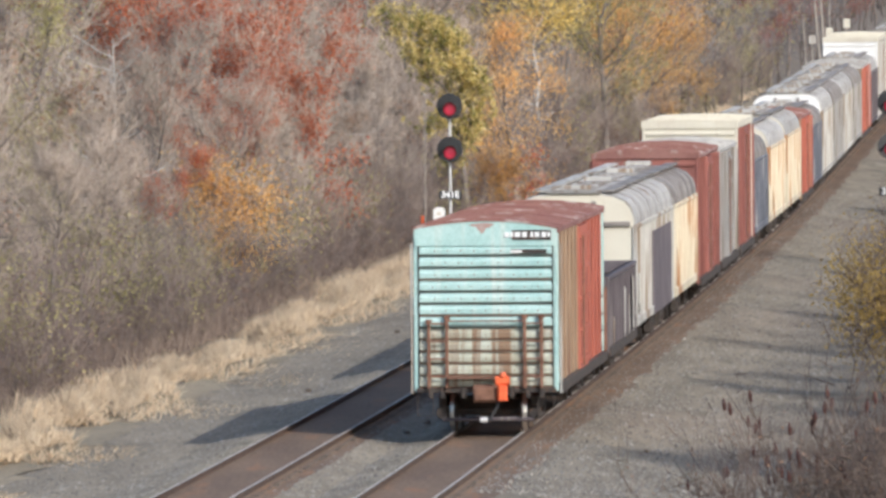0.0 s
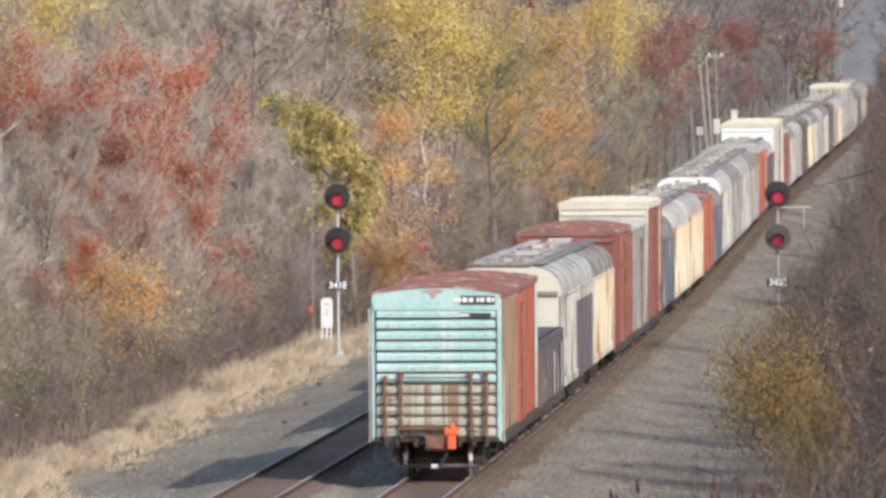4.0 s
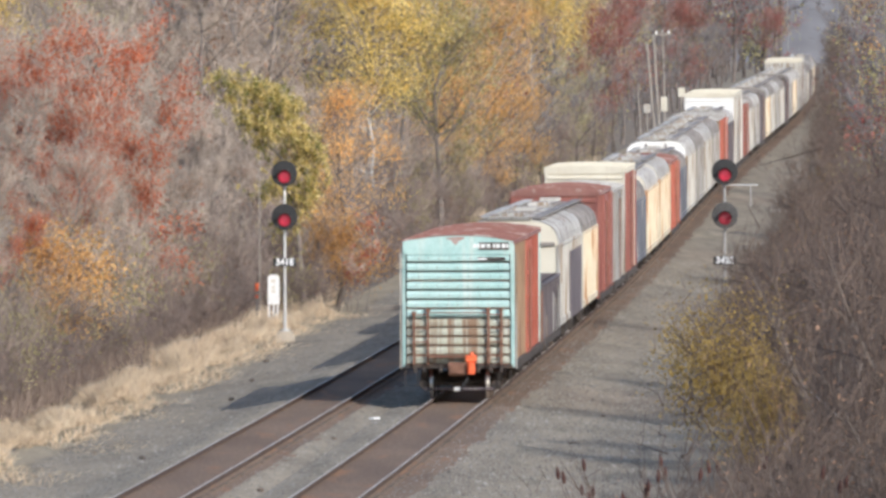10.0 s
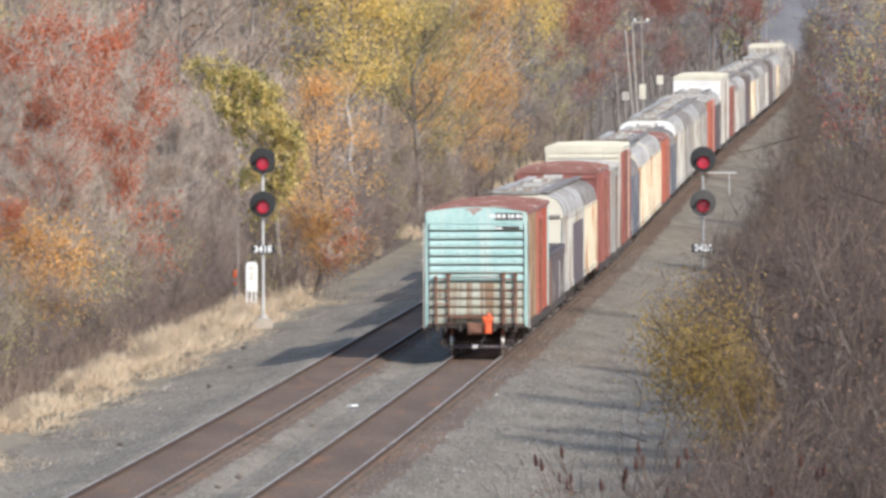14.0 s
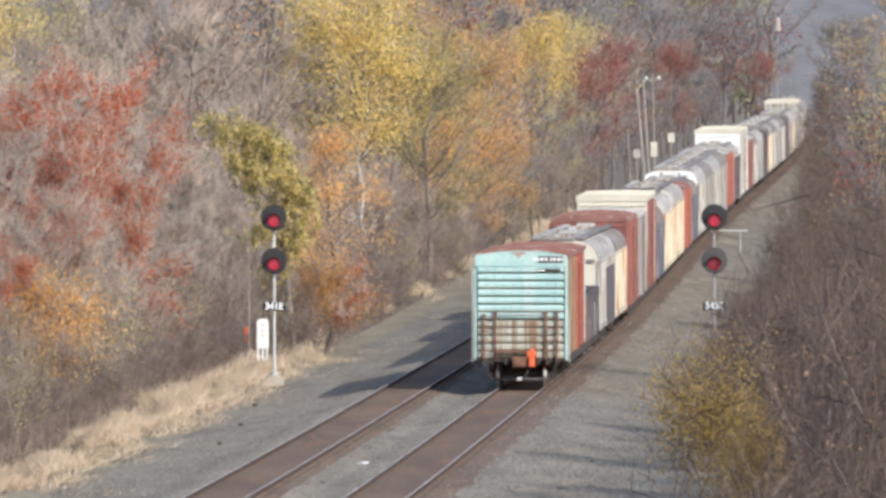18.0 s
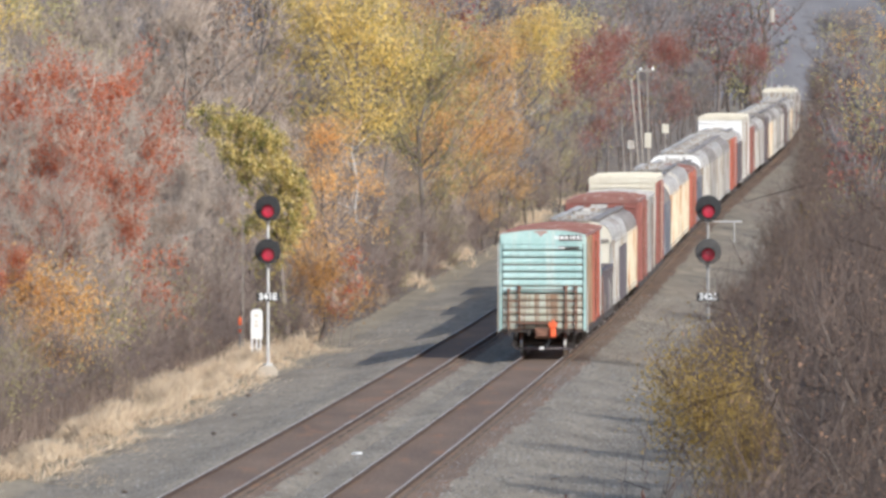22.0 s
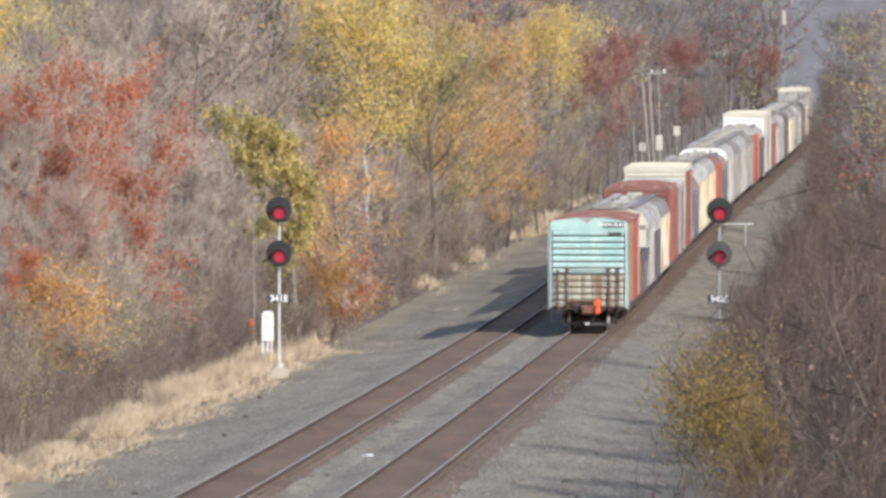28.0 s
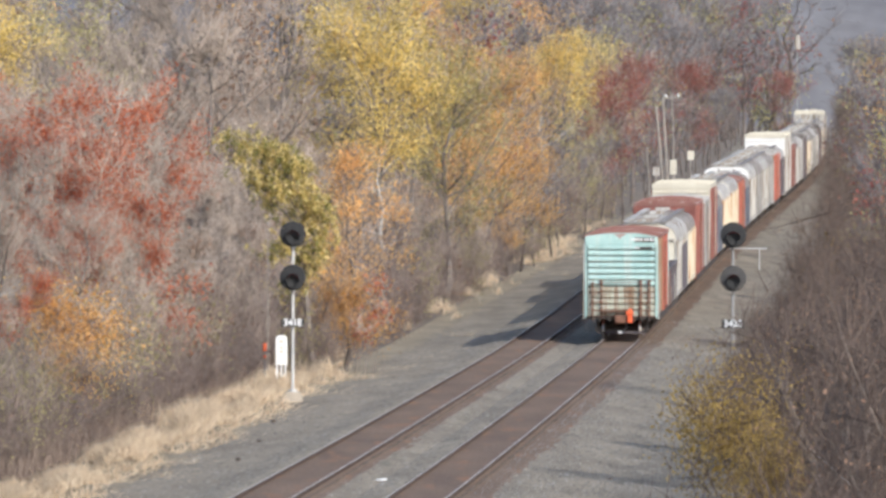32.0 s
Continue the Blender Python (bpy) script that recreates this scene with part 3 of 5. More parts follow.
def boxcar(label, L, W, H, side, end, roof, side2=None, detailed=False, group="train"):
    """A boxcar: ribbed ends, panelled sides with posts and a sliding door, a seamed roof."""
    root = empty("boxcar", pose(0, 0, 0), label, "boxcar", group)
    sets = []
    z0, ze = 0.95, H - 0.28
    running_gear(root, L, W, sets)
    core = Geo().prism([(-W / 2 + 0.07, z0), (W / 2 - 0.07, z0), (W / 2 - 0.07, ze), (-W / 2 + 0.07, ze)], -L / 2 + 0.07, L / 2 - 0.07)
    part("body", core, side, root)
    # side sheets and posts
    for s in (-1, 1):
        dw = min(3.0, L * 0.22)
        for a, b, mt in ((-L / 2, -dw / 2, side2 or side), (dw / 2, L / 2, side)):
            g = Geo()
            x = s * (W / 2 - 0.045)
            g.box(min(x, x - s * 0.05), max(x, x - s * 0.05), a + 0.06, b - 0.01, z0, ze)
            k = max(2, int(abs(b - a) / 1.2))
            sheet = part("side_panel", g, mt, root)
            for i in range(k + 1):
                y = a + 0.1 + (b - a - 0.2) * i / k
                part("side_post", Geo().box(min(x, s * W / 2), max(x, s * W / 2), y - 0.06, y + 0.06, z0, ze, 0.015), mt, sheet)
        d = Geo()
        x0, x1 = sorted((s * (W / 2 - 0.03), s * (W / 2 + 0.05)))
        d.box(x0, x1, -dw / 2, dw / 2, z0 + 0.05, ze - 0.08, 0.02)
        for i in range(5):
            z = z0 + 0.3 + i * (ze - z0 - 0.6) / 4
            xx0, xx1 = sorted((s * (W / 2 + 0.04), s * (W / 2 + 0.09)))
            d.box(xx0, xx1, -dw / 2 + 0.1, dw / 2 - 0.1, z - 0.05, z + 0.05)
        door = part("door", d, side, root)
        r = Geo().tube([(s * (W / 2 + 0.11), -dw / 2 + 0.35, z0 + 0.2), (s * (W / 2 + 0.11), -dw / 2 + 0.35, ze - 0.3)], 0.025, 6)
        part("lock_rod", r, M["rust"], door)
        ladder(root, s * (W / 2 + 0.05), s * (L / 2 - 0.4), z0 + 0.1, ze - 0.1 if not detailed else z0 + 1.6, M["rust"] if detailed else side, 0.42, "y")
    # roof
    rise = 0.16 if H < 4.9 else 0.05
    g = Geo()
    pts = gable(W + 0.04, z0, H - rise - 0.04, rise)
    g.prism(pts + [(W / 2 + 0.02, ze - 0.02), (-W / 2 - 0.02, ze - 0.02)], -L / 2 - 0.03, L / 2 + 0.03)
    rf = part("roof", g, roof, root)
    seams = Geo()
    k = int(L / 1.3)
    for i in range(k + 1):
        y = -L / 2 + L * i / k
        seams.prism([(x, z + 0.035) for x, z in pts] + [(x, z - 0.02) for x, z in reversed(pts)], y - 0.04, y + 0.04)
    part("roof_seam", seams, roof, rf)
    # ends
    for s in (-1, 1):
        e = Geo()
        y0, y1 = sorted((s * (L / 2 - 0.07), s * (L / 2 - 0.02)))
        apex = gable(W - 0.1, z0, ze - 0.02, rise + 0.04)
        e.prism(apex + [(W / 2 - 0.05, z0), (-W / 2 + 0.05, z0)], y0, y1)
        ep = part("end_panel", e, end, root)
        if not (detailed and s < 0):
            rb = Geo()
            for i in range(7):
                z = z0 + 0.25 + i * (ze - z0 - 0.45) / 6
                yy0, yy1 = sorted((s * (L / 2 - 0.03), s * (L / 2 + 0.04)))
                rb.box(-W / 2 + 0.12, W / 2 - 0.12, yy0, yy1, z - 0.06, z + 0.06, 0.02)
            part("end_rib", rb, end, ep)
        for q in (-1, 1):
            xx0, xx1 = sorted((q * (W / 2 - 0.09), q * W / 2))
            yy0, yy1 = sorted((s * (L / 2 - 0.3), s * (L / 2 + 0.0)))
            part("corner_post", Geo().box(xx0, xx1, yy0, yy1, z0 - 0.05, ze + 0.02, 0.012), end, root)
    return root, sets


def tail_end(root, L, W, H):
    """The ribbed aqua tail wall of the last car with its ladders, lettering and marker."""
    z0, ze = 0.95, H - 0.28
    y = -L / 2
    n = 12
    pitch = 0.258
    for i in range(n):
        z = 0.985 + pitch * i
        g = Geo()
        # a pressed rib, sloped above, with a sharp lower lip
        a, b = -W / 2 + 0.13, W / 2 - 0.13
        g.add([(a, y + 0.03, z), (b, y + 0.03, z), (b, y - 0.045, z + 0.035), (a, y - 0.045, z + 0.035), (b, y - 0.05, z + pitch * 0.55), (a, y - 0.05, z + pitch * 0.55),
               (b, y + 0.03, z + pitch * 0.93), (a, y + 0.03, z + pitch * 0.93)],
              [(0, 1, 2, 3), (3, 2, 4, 5), (5, 4, 6, 7), (0, 3, 5, 7), (1, 6, 4, 2)])
        part("end_rib", g, M["aqua_dirty"] if i < 5 else M["aqua"], root)
        lip = Geo().box(a, b, y - 0.028, y + 0.02, z - 0.012, z + 0.008)
        part("rib_lip", lip, M["rust"] if i % 3 == 0 or i < 5 else M["steel"], root, "thin dark line under the rib")
    part("rib_lip", Geo().box(-W / 2 + 0.13, W / 2 - 0.13, y - 0.03, y + 0.02, 4.065, 4.095), M["steel"], root)
    gb = Geo().prism(gable(W - 0.02, 0, H - 0.19, 0.155, 12) + [(W / 2 - 0.05, ze - 0.3), (-W / 2 + 0.05, ze - 0.3)], y - 0.045, y - 0.02)
    part("gable_panel", gb, M["aqua"], root)
    # worn upper sill, peeling along the roof edge
    e = Geo()
    pts = gable(W + 0.02, 0, H - 0.2, 0.17, 12)
    e.prism([(x, z + 0.03) for x, z in pts] + [(x, z - 0.02) for x, z in reversed(pts)], y - 0.06, y + 0.05)
    part("end_fascia", e, M["rust_roof"], root, "peeling metal roof edge")
    r = Geo().prism([(-0.34, H - 0.12), (-0.26, H - 0.17), (-0.2, H - 0.16), (-0.15, H - 0.24), (-0.09, H - 0.31), (-0.03, H - 0.3), (0.02, H - 0.2), (0.09, H - 0.19), (0.2, H - 0.11), (0.0, H - 0.08)], y - 0.052, y - 0.046)
    part("rust_patch", r, M["stain"], root, "pinkish rust patch under the roof ridge")
    # ladder posts and grab irons over the lower half
    for x, zt in ((-W / 2 + 0.33, 2.42), (-W / 2 + 0.72, 2.50), (W / 2 - 0.72, 2.52), (W / 2 - 0.36, 2.52)):
        g = Geo().box(x - 0.035, x + 0.035, y - 0.16, y - 0.10, z0 + 0.02, zt, 0.012)
        g.box(x - 0.06, x + 0.06, y - 0.15, y, zt - 0.06, zt + 0.03)
        part("ladder_post", g, M["rust"], root)
    for k in range(4):
        z = 1.22 + 0.38 * k
        for a, b in ((-W / 2 + 0.28, -W / 2 + 0.76), (W / 2 - 0.76, W / 2 - 0.30)):
            part("rung", Geo().tube([(a, y - 0.17, z), (b, y - 0.17, z)], 0.022, 6), M["rust"], root)
    part("grab_rail", Geo().tube([(-W / 2 + 0.7, y - 0.16, 2.42), (W / 2 - 0.7, y - 0.16, 2.42)], 0.02, 6), M["rust"], root)
    bp = Geo().box(-W / 2 + 0.75, -W / 2 + 0.8 + 1.3, y - 0.32, y - 0.06, 1.18, 1.22)
    part("brake_step", bp, M["rust"], root)
    dot = Geo().tube([(0, -0.004, 0), (0, 0.004, 0)], 0.017, 5).mesh("rivet", M["rust"])
    for i in range(1, n):
        for k in range(9):
            rv = new("rivet", dot)
            rv.parent, rv.location = root, (-1.15 + 0.285 * k + 0.05 * (i % 2), y - 0.052, 0.985 + pitch * i + 0.10)
    for q in (-1, 1):
        part("corner_groove", Geo().box(*sorted((q * (W / 2 - 0.135), q * (W / 2 - 0.105))), y - 0.03, y - 0.015, z0, ze), M["steel"], root)
        part("ladder_stile", Geo().box(*sorted((q * (W / 2 + 0.03), q * (W / 2 + 0.075))), y + 0.03, y + 0.08, z0 - 0.1, ze - 0.25, 0.01), M["pale"], root, "pale side ladder stile")
    # lettering that cannot be read
    for x, w in ((0.42, 0.10), (0.54, 0.07), (0.64, 0.12), (0.80, 0.10), (0.98, 0.06), (1.07, 0.10), (1.22, 0.10), (1.35, 0.05)):
        part("lettering", Geo().box(x, x + w, y - 0.072, y - 0.062, ze - 0.115, ze - 0.005), M["letter"], root)
    part("lettering_ground", Geo().box(0.58, 1.42, y - 0.06, y - 0.05, ze - 0.18, ze + 0.04), M["steel"], root)
    part("stencil_panel", Geo().box(0.55, 1.32, y - 0.06, y - 0.05, ze - 0.47, ze - 0.37), M["steel"], root)
    part("stencil", Geo().box(0.55, 0.80, y - 0.068, y - 0.06, ze - 0.45, ze - 0.40), M["letter"], root)
    # end sill, drop brackets, hose and the orange marker on the coupler
    s = Geo().box(-W / 2 + 0.05, W / 2 - 0.05, y - 0.04, y + 0.1, 0.86, 0.97, 0.02)
    part("end_sill", s, M["steel"], root)
    for x in (-1.2, -0.95, -0.5, 0.55, 0.9, 1.2):
        part("sill_bracket", Geo().box(x - 0.05, x + 0.05, y - 0.08, y - 0.02, 0.76, 1.0, 0.012), M["steel"], root)
    for x in (-1.32, 1.28):
        st = Geo().tube([(x - 0.17, y, 0.8), (x - 0.17, y, 0.38), (x + 0.17, y, 0.38), (x + 0.17, y, 0.8)], 0.016, 6)
        part("stirrup_step", st, M["steel"], root)
    part("coupler_pocket", Geo().box(-0.27, 0.27, y - 0.22, y, 0.66, 1.04, 0.05), M["rust"], root)
    bb = Geo().tube([(-1.0, y + 0.50, 0.27), (1.0, y + 0.50, 0.27)], 0.05, 8)
    part("brake_beam", bb, M["dark"], root)
    hose = Geo().tube([(0.25, y - 0.2, 0.8), (0.27, y - 0.45, 0.6), (0.12, y - 0.5, 0.34), (-0.02, y - 0.5, 0.30)], 0.035, 8)
    part("air_hose", hose, M["black"], root)
    part("hose_coupling", Geo().tube([(-0.1, y - 0.5, 0.30), (0.06, y - 0.5, 0.30)], 0.06, 8), M["silver"], root)
    mk = Geo().box(0.27, 0.49, y - 0.62, y - 0.48, 0.72, 1.05, 0.05)
    m = part("tail_marker", mk, M["hivis"], root, "orange tail marker on the coupler")
    part("marker_head", Geo().box(0.235, 0.535, y - 0.60, y - 0.50, 1.05, 1.24, 0.04), M["hivis"], m)
    part("marker_lamp", Geo().tube([(0.40, y - 0.55, 1.24), (0.40, y - 0.55, 1.33)], [0.08, 0.05], 10), M["hivis"], m)
    # bearing ends and brake gear seen past the end sill
    for q in (-1, 1):
        part("bearing_cap", Geo().tube([(q * 1.0, y + 0.55, 0.42), (q * 1.0, y + 0.43, 0.42)], [0.15, 0.12], 10), M["steel"], root, "dusty dark bearing housing")


def covered_hopper(label, L, W, H, side, end, roof, panel=None, group="train"):
    """A covered hopper: rounded shoulders, ribbed sides, sloping end sheets over an open platform, outlet bays, hatches and a roof walk."""
    root = empty("covered_hopper", pose(0, 0, 0), label, "hopper car", group)
    sets = []
    running_gear(root, L, W, sets, False)
    z0 = 1.15
    zs = H - 0.95                   # where the shoulder begins to turn in
    a = L / 2
    h = W / 2
    slope = min(1.6, L * 0.12)
    curve = [(h, zs), (h - 0.03, zs + 0.3), (h - 0.11, zs + 0.52), (h - 0.27, zs + 0.7), (h - 0.55, zs + 0.82), (h - 0.95, zs + 0.89)]
    over = [(-x, z) for x, z in curve] + [(x, z) for x, z in reversed(curve)]
    body = Geo()
    body.prism([(-h + 0.05, z0 + 0.4), (h - 0.05, z0 + 0.4), (h - 0.05, zs), (-h + 0.05, zs)], -a + slope, a - slope)
    for s in (-1, 1):
        x = h - 0.05
        y1, y2 = s * (a - slope), s * (a - 0.12)
        body.add([(-x, y1, z0 + 0.4), (x, y1, z0 + 0.4), (x, y2, z0 + 1.6), (-x, y2, z0 + 1.6), (x, y2, zs), (-x, y2, zs), (x, y1, zs), (-x, y1, zs)],
                 [(0, 1, 2, 3), (3, 2, 4, 5), (1, 6, 4, 2), (0, 3, 5, 7), (5, 4, 6, 7)])
    part("body", body, side, root)
    for s in (-1, 1):
        ribs = Geo()
        k = max(5, int(L / 1.1))
        for i in range(k + 1):
            y = -a + 0.14 + (L - 0.28) * i / k
            xx0, xx1 = sorted((s * (h - 0.06), s * (h + 0.03)))
            ribs.box(xx0, xx1, y - 0.05, y + 0.05, z0 + (0.1 if abs(y) < a - slope else 1.2), zs + 0.1, 0.015)
        xx0, xx1 = sorted((s * (h - 0.08), s * (h + 0.035)))
        ribs.box(xx0, xx1, -a, a, zs - 0.02, zs + 0.08, 0.02)
        part("side_rib", ribs, side, root)
        part("side_sill", Geo().box(xx0, xx1, -a, a, z0 - 0.1, z0 + 0.14, 0.02), side, root)
        if panel:
            p = Geo().box(*sorted((s * (h - 0.02), s * (h + 0.045))), -a * 0.15, a * 0.85, z0 - 0.1, zs - 0.3)
            part("painted_panel", p, panel, root, "dark painted side panel")
        for q in (-1, 1):
            yy0, yy1 = sorted((q * (a - 0.12), q * a))
            part("corner_post", Geo().box(xx0, xx1, yy0, yy1, z0, zs), side, root)
    for s in (-1, 1):
        yy0, yy1 = sorted((s * (a - 0.13), s * (a - 0.05)))
        ep = Geo().prism([(-h + 0.06, z0 + 1.55)] + [(x * 0.975, z - 0.03) for x, z in over] + [(h - 0.06, z0 + 1.55)], yy0, yy1)
        part("end_panel", ep, end, root)
        ladder(root, s * (h - 0.5), s * (a - 0.02), z0, zs + 0.4, end, 0.42, "x")
        for x in (-0.5, 0.5):
            part("end_brace", Geo().box(x - 0.06, x + 0.06, *sorted((s * (a - 0.06), s * (a + 0.03))), z0 + 0.3, zs + 0.68, 0.015), M["roofdark"], root, "dark upright end brace")
        part("end_beam", Geo().box(-h + 0.15, h - 0.15, *sorted((s * (a - 0.06), s * (a + 0.04))), zs + 0.05, zs + 0.17, 0.015), M["roofdark"], root)
        part("platform", Geo().box(-h + 0.1, h - 0.1, *sorted((s * (a - slope * 0.8), s * a)), 0.98, 1.08), M["steel"], root)
    nb = 3 if L > 13 else 2
    for i in range(nb):
        y = -a + slope + (L - 2 * slope) * (i + 0.5) / nb
        w = (L - 2 * slope) / nb / 2 - 0.12
        g = Geo()
        x = h - 0.12
        g.add([(-x, y - w, z0 + 0.45), (x, y - w, z0 + 0.45), (x, y + w, z0 + 0.45), (-x, y + w, z0 + 0.45),
               (-0.35, y - 0.4, 0.4), (0.35, y - 0.4, 0.4), (0.35, y + 0.4, 0.4), (-0.35, y + 0.4, 0.4)],
              [(0, 1, 5, 4), (1, 2, 6, 5), (2, 3, 7, 6), (3, 0, 4, 7), (4, 5, 6, 7)])
        part("outlet_bay", g, side, root)
    g = Geo()
    g.prism(over + [(h, zs - 0.02), (-h, zs - 0.02)], -a + 0.06, a - 0.06)
    rf = part("roof", g, roof, root)
    part("hatch_trough", Geo().box(-0.3, 0.3, -a + 0.6, a - 0.6, H - 0.1, H + 0.01, 0.05), M["roofdark"], rf)
    for i, y in enumerate(np.arange(-a + 1.4, a - 1.2, 3.1)):
        part("hatch_cover", Geo().box(-0.36, 0.36, y - 0.4, y + 0.4, H + 0.005, H + (0.05 if i % 3 else 0.12), 0.02), M["gray"] if i % 3 else M["pale"], rf)
    for s in (-1, 1):
        part("roof_walk", Geo().box(*sorted((s * 0.7, s * 1.02)), -a + 0.05, a - 0.05, H - 0.03, H + 0.02), M["pale"] if s < 0 else M["roofdark"], rf)
    part("end_walk", Geo().box(-0.7, 0.7, -a - 0.04, -a + 0.3, H - 0.06, H + 0.02), M["pale"] if end is M["white"] else M["gray"], rf)
    for i in range(1, int(L / 2.4)):
        y = -a + 2.4 * i
        part("roof_seam", Geo().prism([(x * 1.004, z + 0.025) for x, z in over], y - 0.06, y + 0.06), M["roofdark"] if i % 2 else roof, rf)
    return root, sets


def gondola(label, L, W, H, side, load, group="train"):
    root = empty("gondola", pose(0, 0, 0), label, "gondola car", group)
    sets = []
    running_gear(root, L, W, sets)
    z0, a = 0.95, L / 2
    part("floor_plate", Geo().box(-W / 2 + 0.05, W / 2 - 0.05, -a, a, z0, z0 + 0.1), side, root)
    for s in (-1, 1):
        g = Geo().box(*sorted((s * (W / 2 - 0.1), s * (W / 2 - 0.04))), -a, a, z0, H)
        k = int(L / 1.2)
        for i in range(k + 1):
            y = -a + 0.08 + (L - 0.16) * i / k
            g.box(*sorted((s * (W / 2 - 0.06), s * (W / 2 + 0.05))), y - 0.07, y + 0.07, z0, H - 0.02, 0.02)
        g.box(*sorted((s * (W / 2 - 0.12), s * (W / 2 + 0.06))), -a, a, H - 0.12, H, 0.03)
        part("side_wall", g, side, root)
        e = Geo().box(-W / 2 + 0.05, W / 2 - 0.05, *sorted((s * (a - 0.06), s * a)), z0, H)
        for z in (z0 + 0.5, z0 + 1.0, H - 0.08):
            e.box(-W / 2 + 0.05, W / 2 - 0.05, *sorted((s * (a - 0.03), s * (a + 0.07))), z - 0.06, z + 0.06, 0.02)
        part("end_wall", e, side, root)
    for y1, w, zt in ((0.55, 0.5, 0.25), (0.72, 0.35, 0.5), (0.86, 0.6, 0.1), (0.15, 0.4, 0.8)):
        yy = -a + L * y1
        blot = Geo().add([(W / 2 + 0.062, yy, H - 0.2 - zt), (W / 2 + 0.062, yy + w, H - 0.3 - zt), (W / 2 + 0.062, yy + w * 0.8, z0 + 0.25), (W / 2 + 0.062, yy + w * 0.2, z0 + 0.1),
                          (W / 2 + 0.05, yy, H - 0.2 - zt), (W / 2 + 0.05, yy + w, H - 0.3 - zt), (W / 2 + 0.05, yy + w * 0.8, z0 + 0.25), (W / 2 + 0.05, yy + w * 0.2, z0 + 0.1)],
                         [(0, 1, 2, 3), (4, 7, 6, 5), (0, 4, 5, 1), (1, 5, 6, 2), (2, 6, 7, 3), (3, 7, 4, 0)])
        part("paint_run", blot, M["pale"], root, "pale paint run")
    rnd = random.Random(8)
    g = Geo()
    n = 12
    vs, fs = [], []
    for i in range(n + 1):
        for j in range(6):
            vs.append((-W / 2 + 0.1 + (W - 0.2) * j / 5, -a + 0.08 + (L - 0.16) * i / n, H - 0.35 + rnd.uniform(-0.1, 0.12)))
    for i in range(n):
        for j in range(5):
            fs.append((i * 6 + j, i * 6 + j + 1, i * 6 + 7 + j, i * 6 + 6 + j))
    part("load", g.add(vs, fs), load, root, "dark scrap load")
    return root, sets


CAR_LIST = [
    # kind, length over couplers, height, side, end, roof, extra, label
    ("box", 17.6, 4.61, "orange", "aqua", "rust_roof", "tan", "weathered boxcar with a ribbed faded aqua end and orange-red sides"),
    ("gon", 12.8, 2.75, "dark", "dark", "dark", None, "short black gondola with streaked sides and a low load"),
    ("hop", 19.6, 4.47, "pale", "cream", "roofgray", "dark", "pale gray covered hopper with a cream end and a dark panel"),
    ("hop", 14.8, 4.45, "streaky", "gray", "roofdark", None, "tan and gray covered hopper with a weathered roof"),
    ("box", 14.4, 4.86, "red", "red", "rust_roof", None, "red-brown boxcar with a rusty roof"),
    ("box", 14.6, 4.72, "gray", "pale", "roofgray", None, "light gray boxcar with a dull galvanised roof"),
    ("box", 14.0, 5.24, "red", "cream", "cream", None, "tall boxcar with a cream end and red-brown sides"),
    ("hop", 15.0, 4.45, "blue", "pale", "roofdark", None, "slate-blue covered hopper with a pale end"),
    ("hop", 19.0, 4.62, "streaky", "cream", "roofgray", None, "cream covered hopper with rust streaks"),
    ("hop", 19.0, 4.70, "streaky", "cream", "roofgray", None, "cream covered hopper with rust streaks"),
    ("box", 15.2, 4.45, "orange", "tan", "rust_roof", None, "orange-brown boxcar with a worn roof"),
    ("hop", 15.4, 4.40, "blue", "pale", "roofdark", None, "slate-blue covered hopper with a pale braced end"),
]
_more = [("hop", "pale", "white"), ("hop", "gray", "pale"), ("hop", "pale", "white"), ("hop", "gray", "gray"), ("box", "orange", "pale"), ("hop", "dark", "gray")]
_words = {"pale": "pale gray", "gray": "weathered gray", "dark": "dark gray", "orange": "orange-brown", "streaky": "rust-streaked cream",
          "tan": "tan", "blue": "slate-blue", "red": "red-brown", "white": "white", "cream": "cream"}
for k, sd, en in _more:
    CAR_LIST.append((k, 18.0, 4.78, sd, en, "roofdark" if sd == "gray" else "roofgray", None, _words[sd] + " " + ("covered hopper" if k == "hop" else "boxcar") + " with a " + _words[en] + " end"))
CAR_LIST.append(("box", 22.0, 5.62, "pale", "white", "cream", None, "very tall pale boxcar with a white end and cream roof"))
_far = ["red", "pale", "gray", "dark", "streaky", "pale", "gray", "pale", "dark", "gray", "streaky", "gray"]
for i, sd in enumerate(_far):
    CAR_LIST.append(("box" if sd in ("red", "dark") else "hop", 17.2, 4.8, sd, "gray" if sd != "gray" else "pale", "roofdark" if sd in ("pale", "dark") else "roofgray", None, _words[sd] + " freight car with a weathered roof"))
CAR_LIST.append(("box", 22.0, 5.5, "gray", "pale", "cream", None, "very tall weathered gray boxcar with a pale end"))
for sd in ("gray", "pale", "dark", "gray", "streaky", "gray", "pale"):
    CAR_LIST.append(("hop", 18.0, 4.6, sd, "gray" if sd != "gray" else "pale", "roofdark" if sd in ("pale", "dark") else "roofgray", None, _words[sd] + " freight car with a weathered roof"))

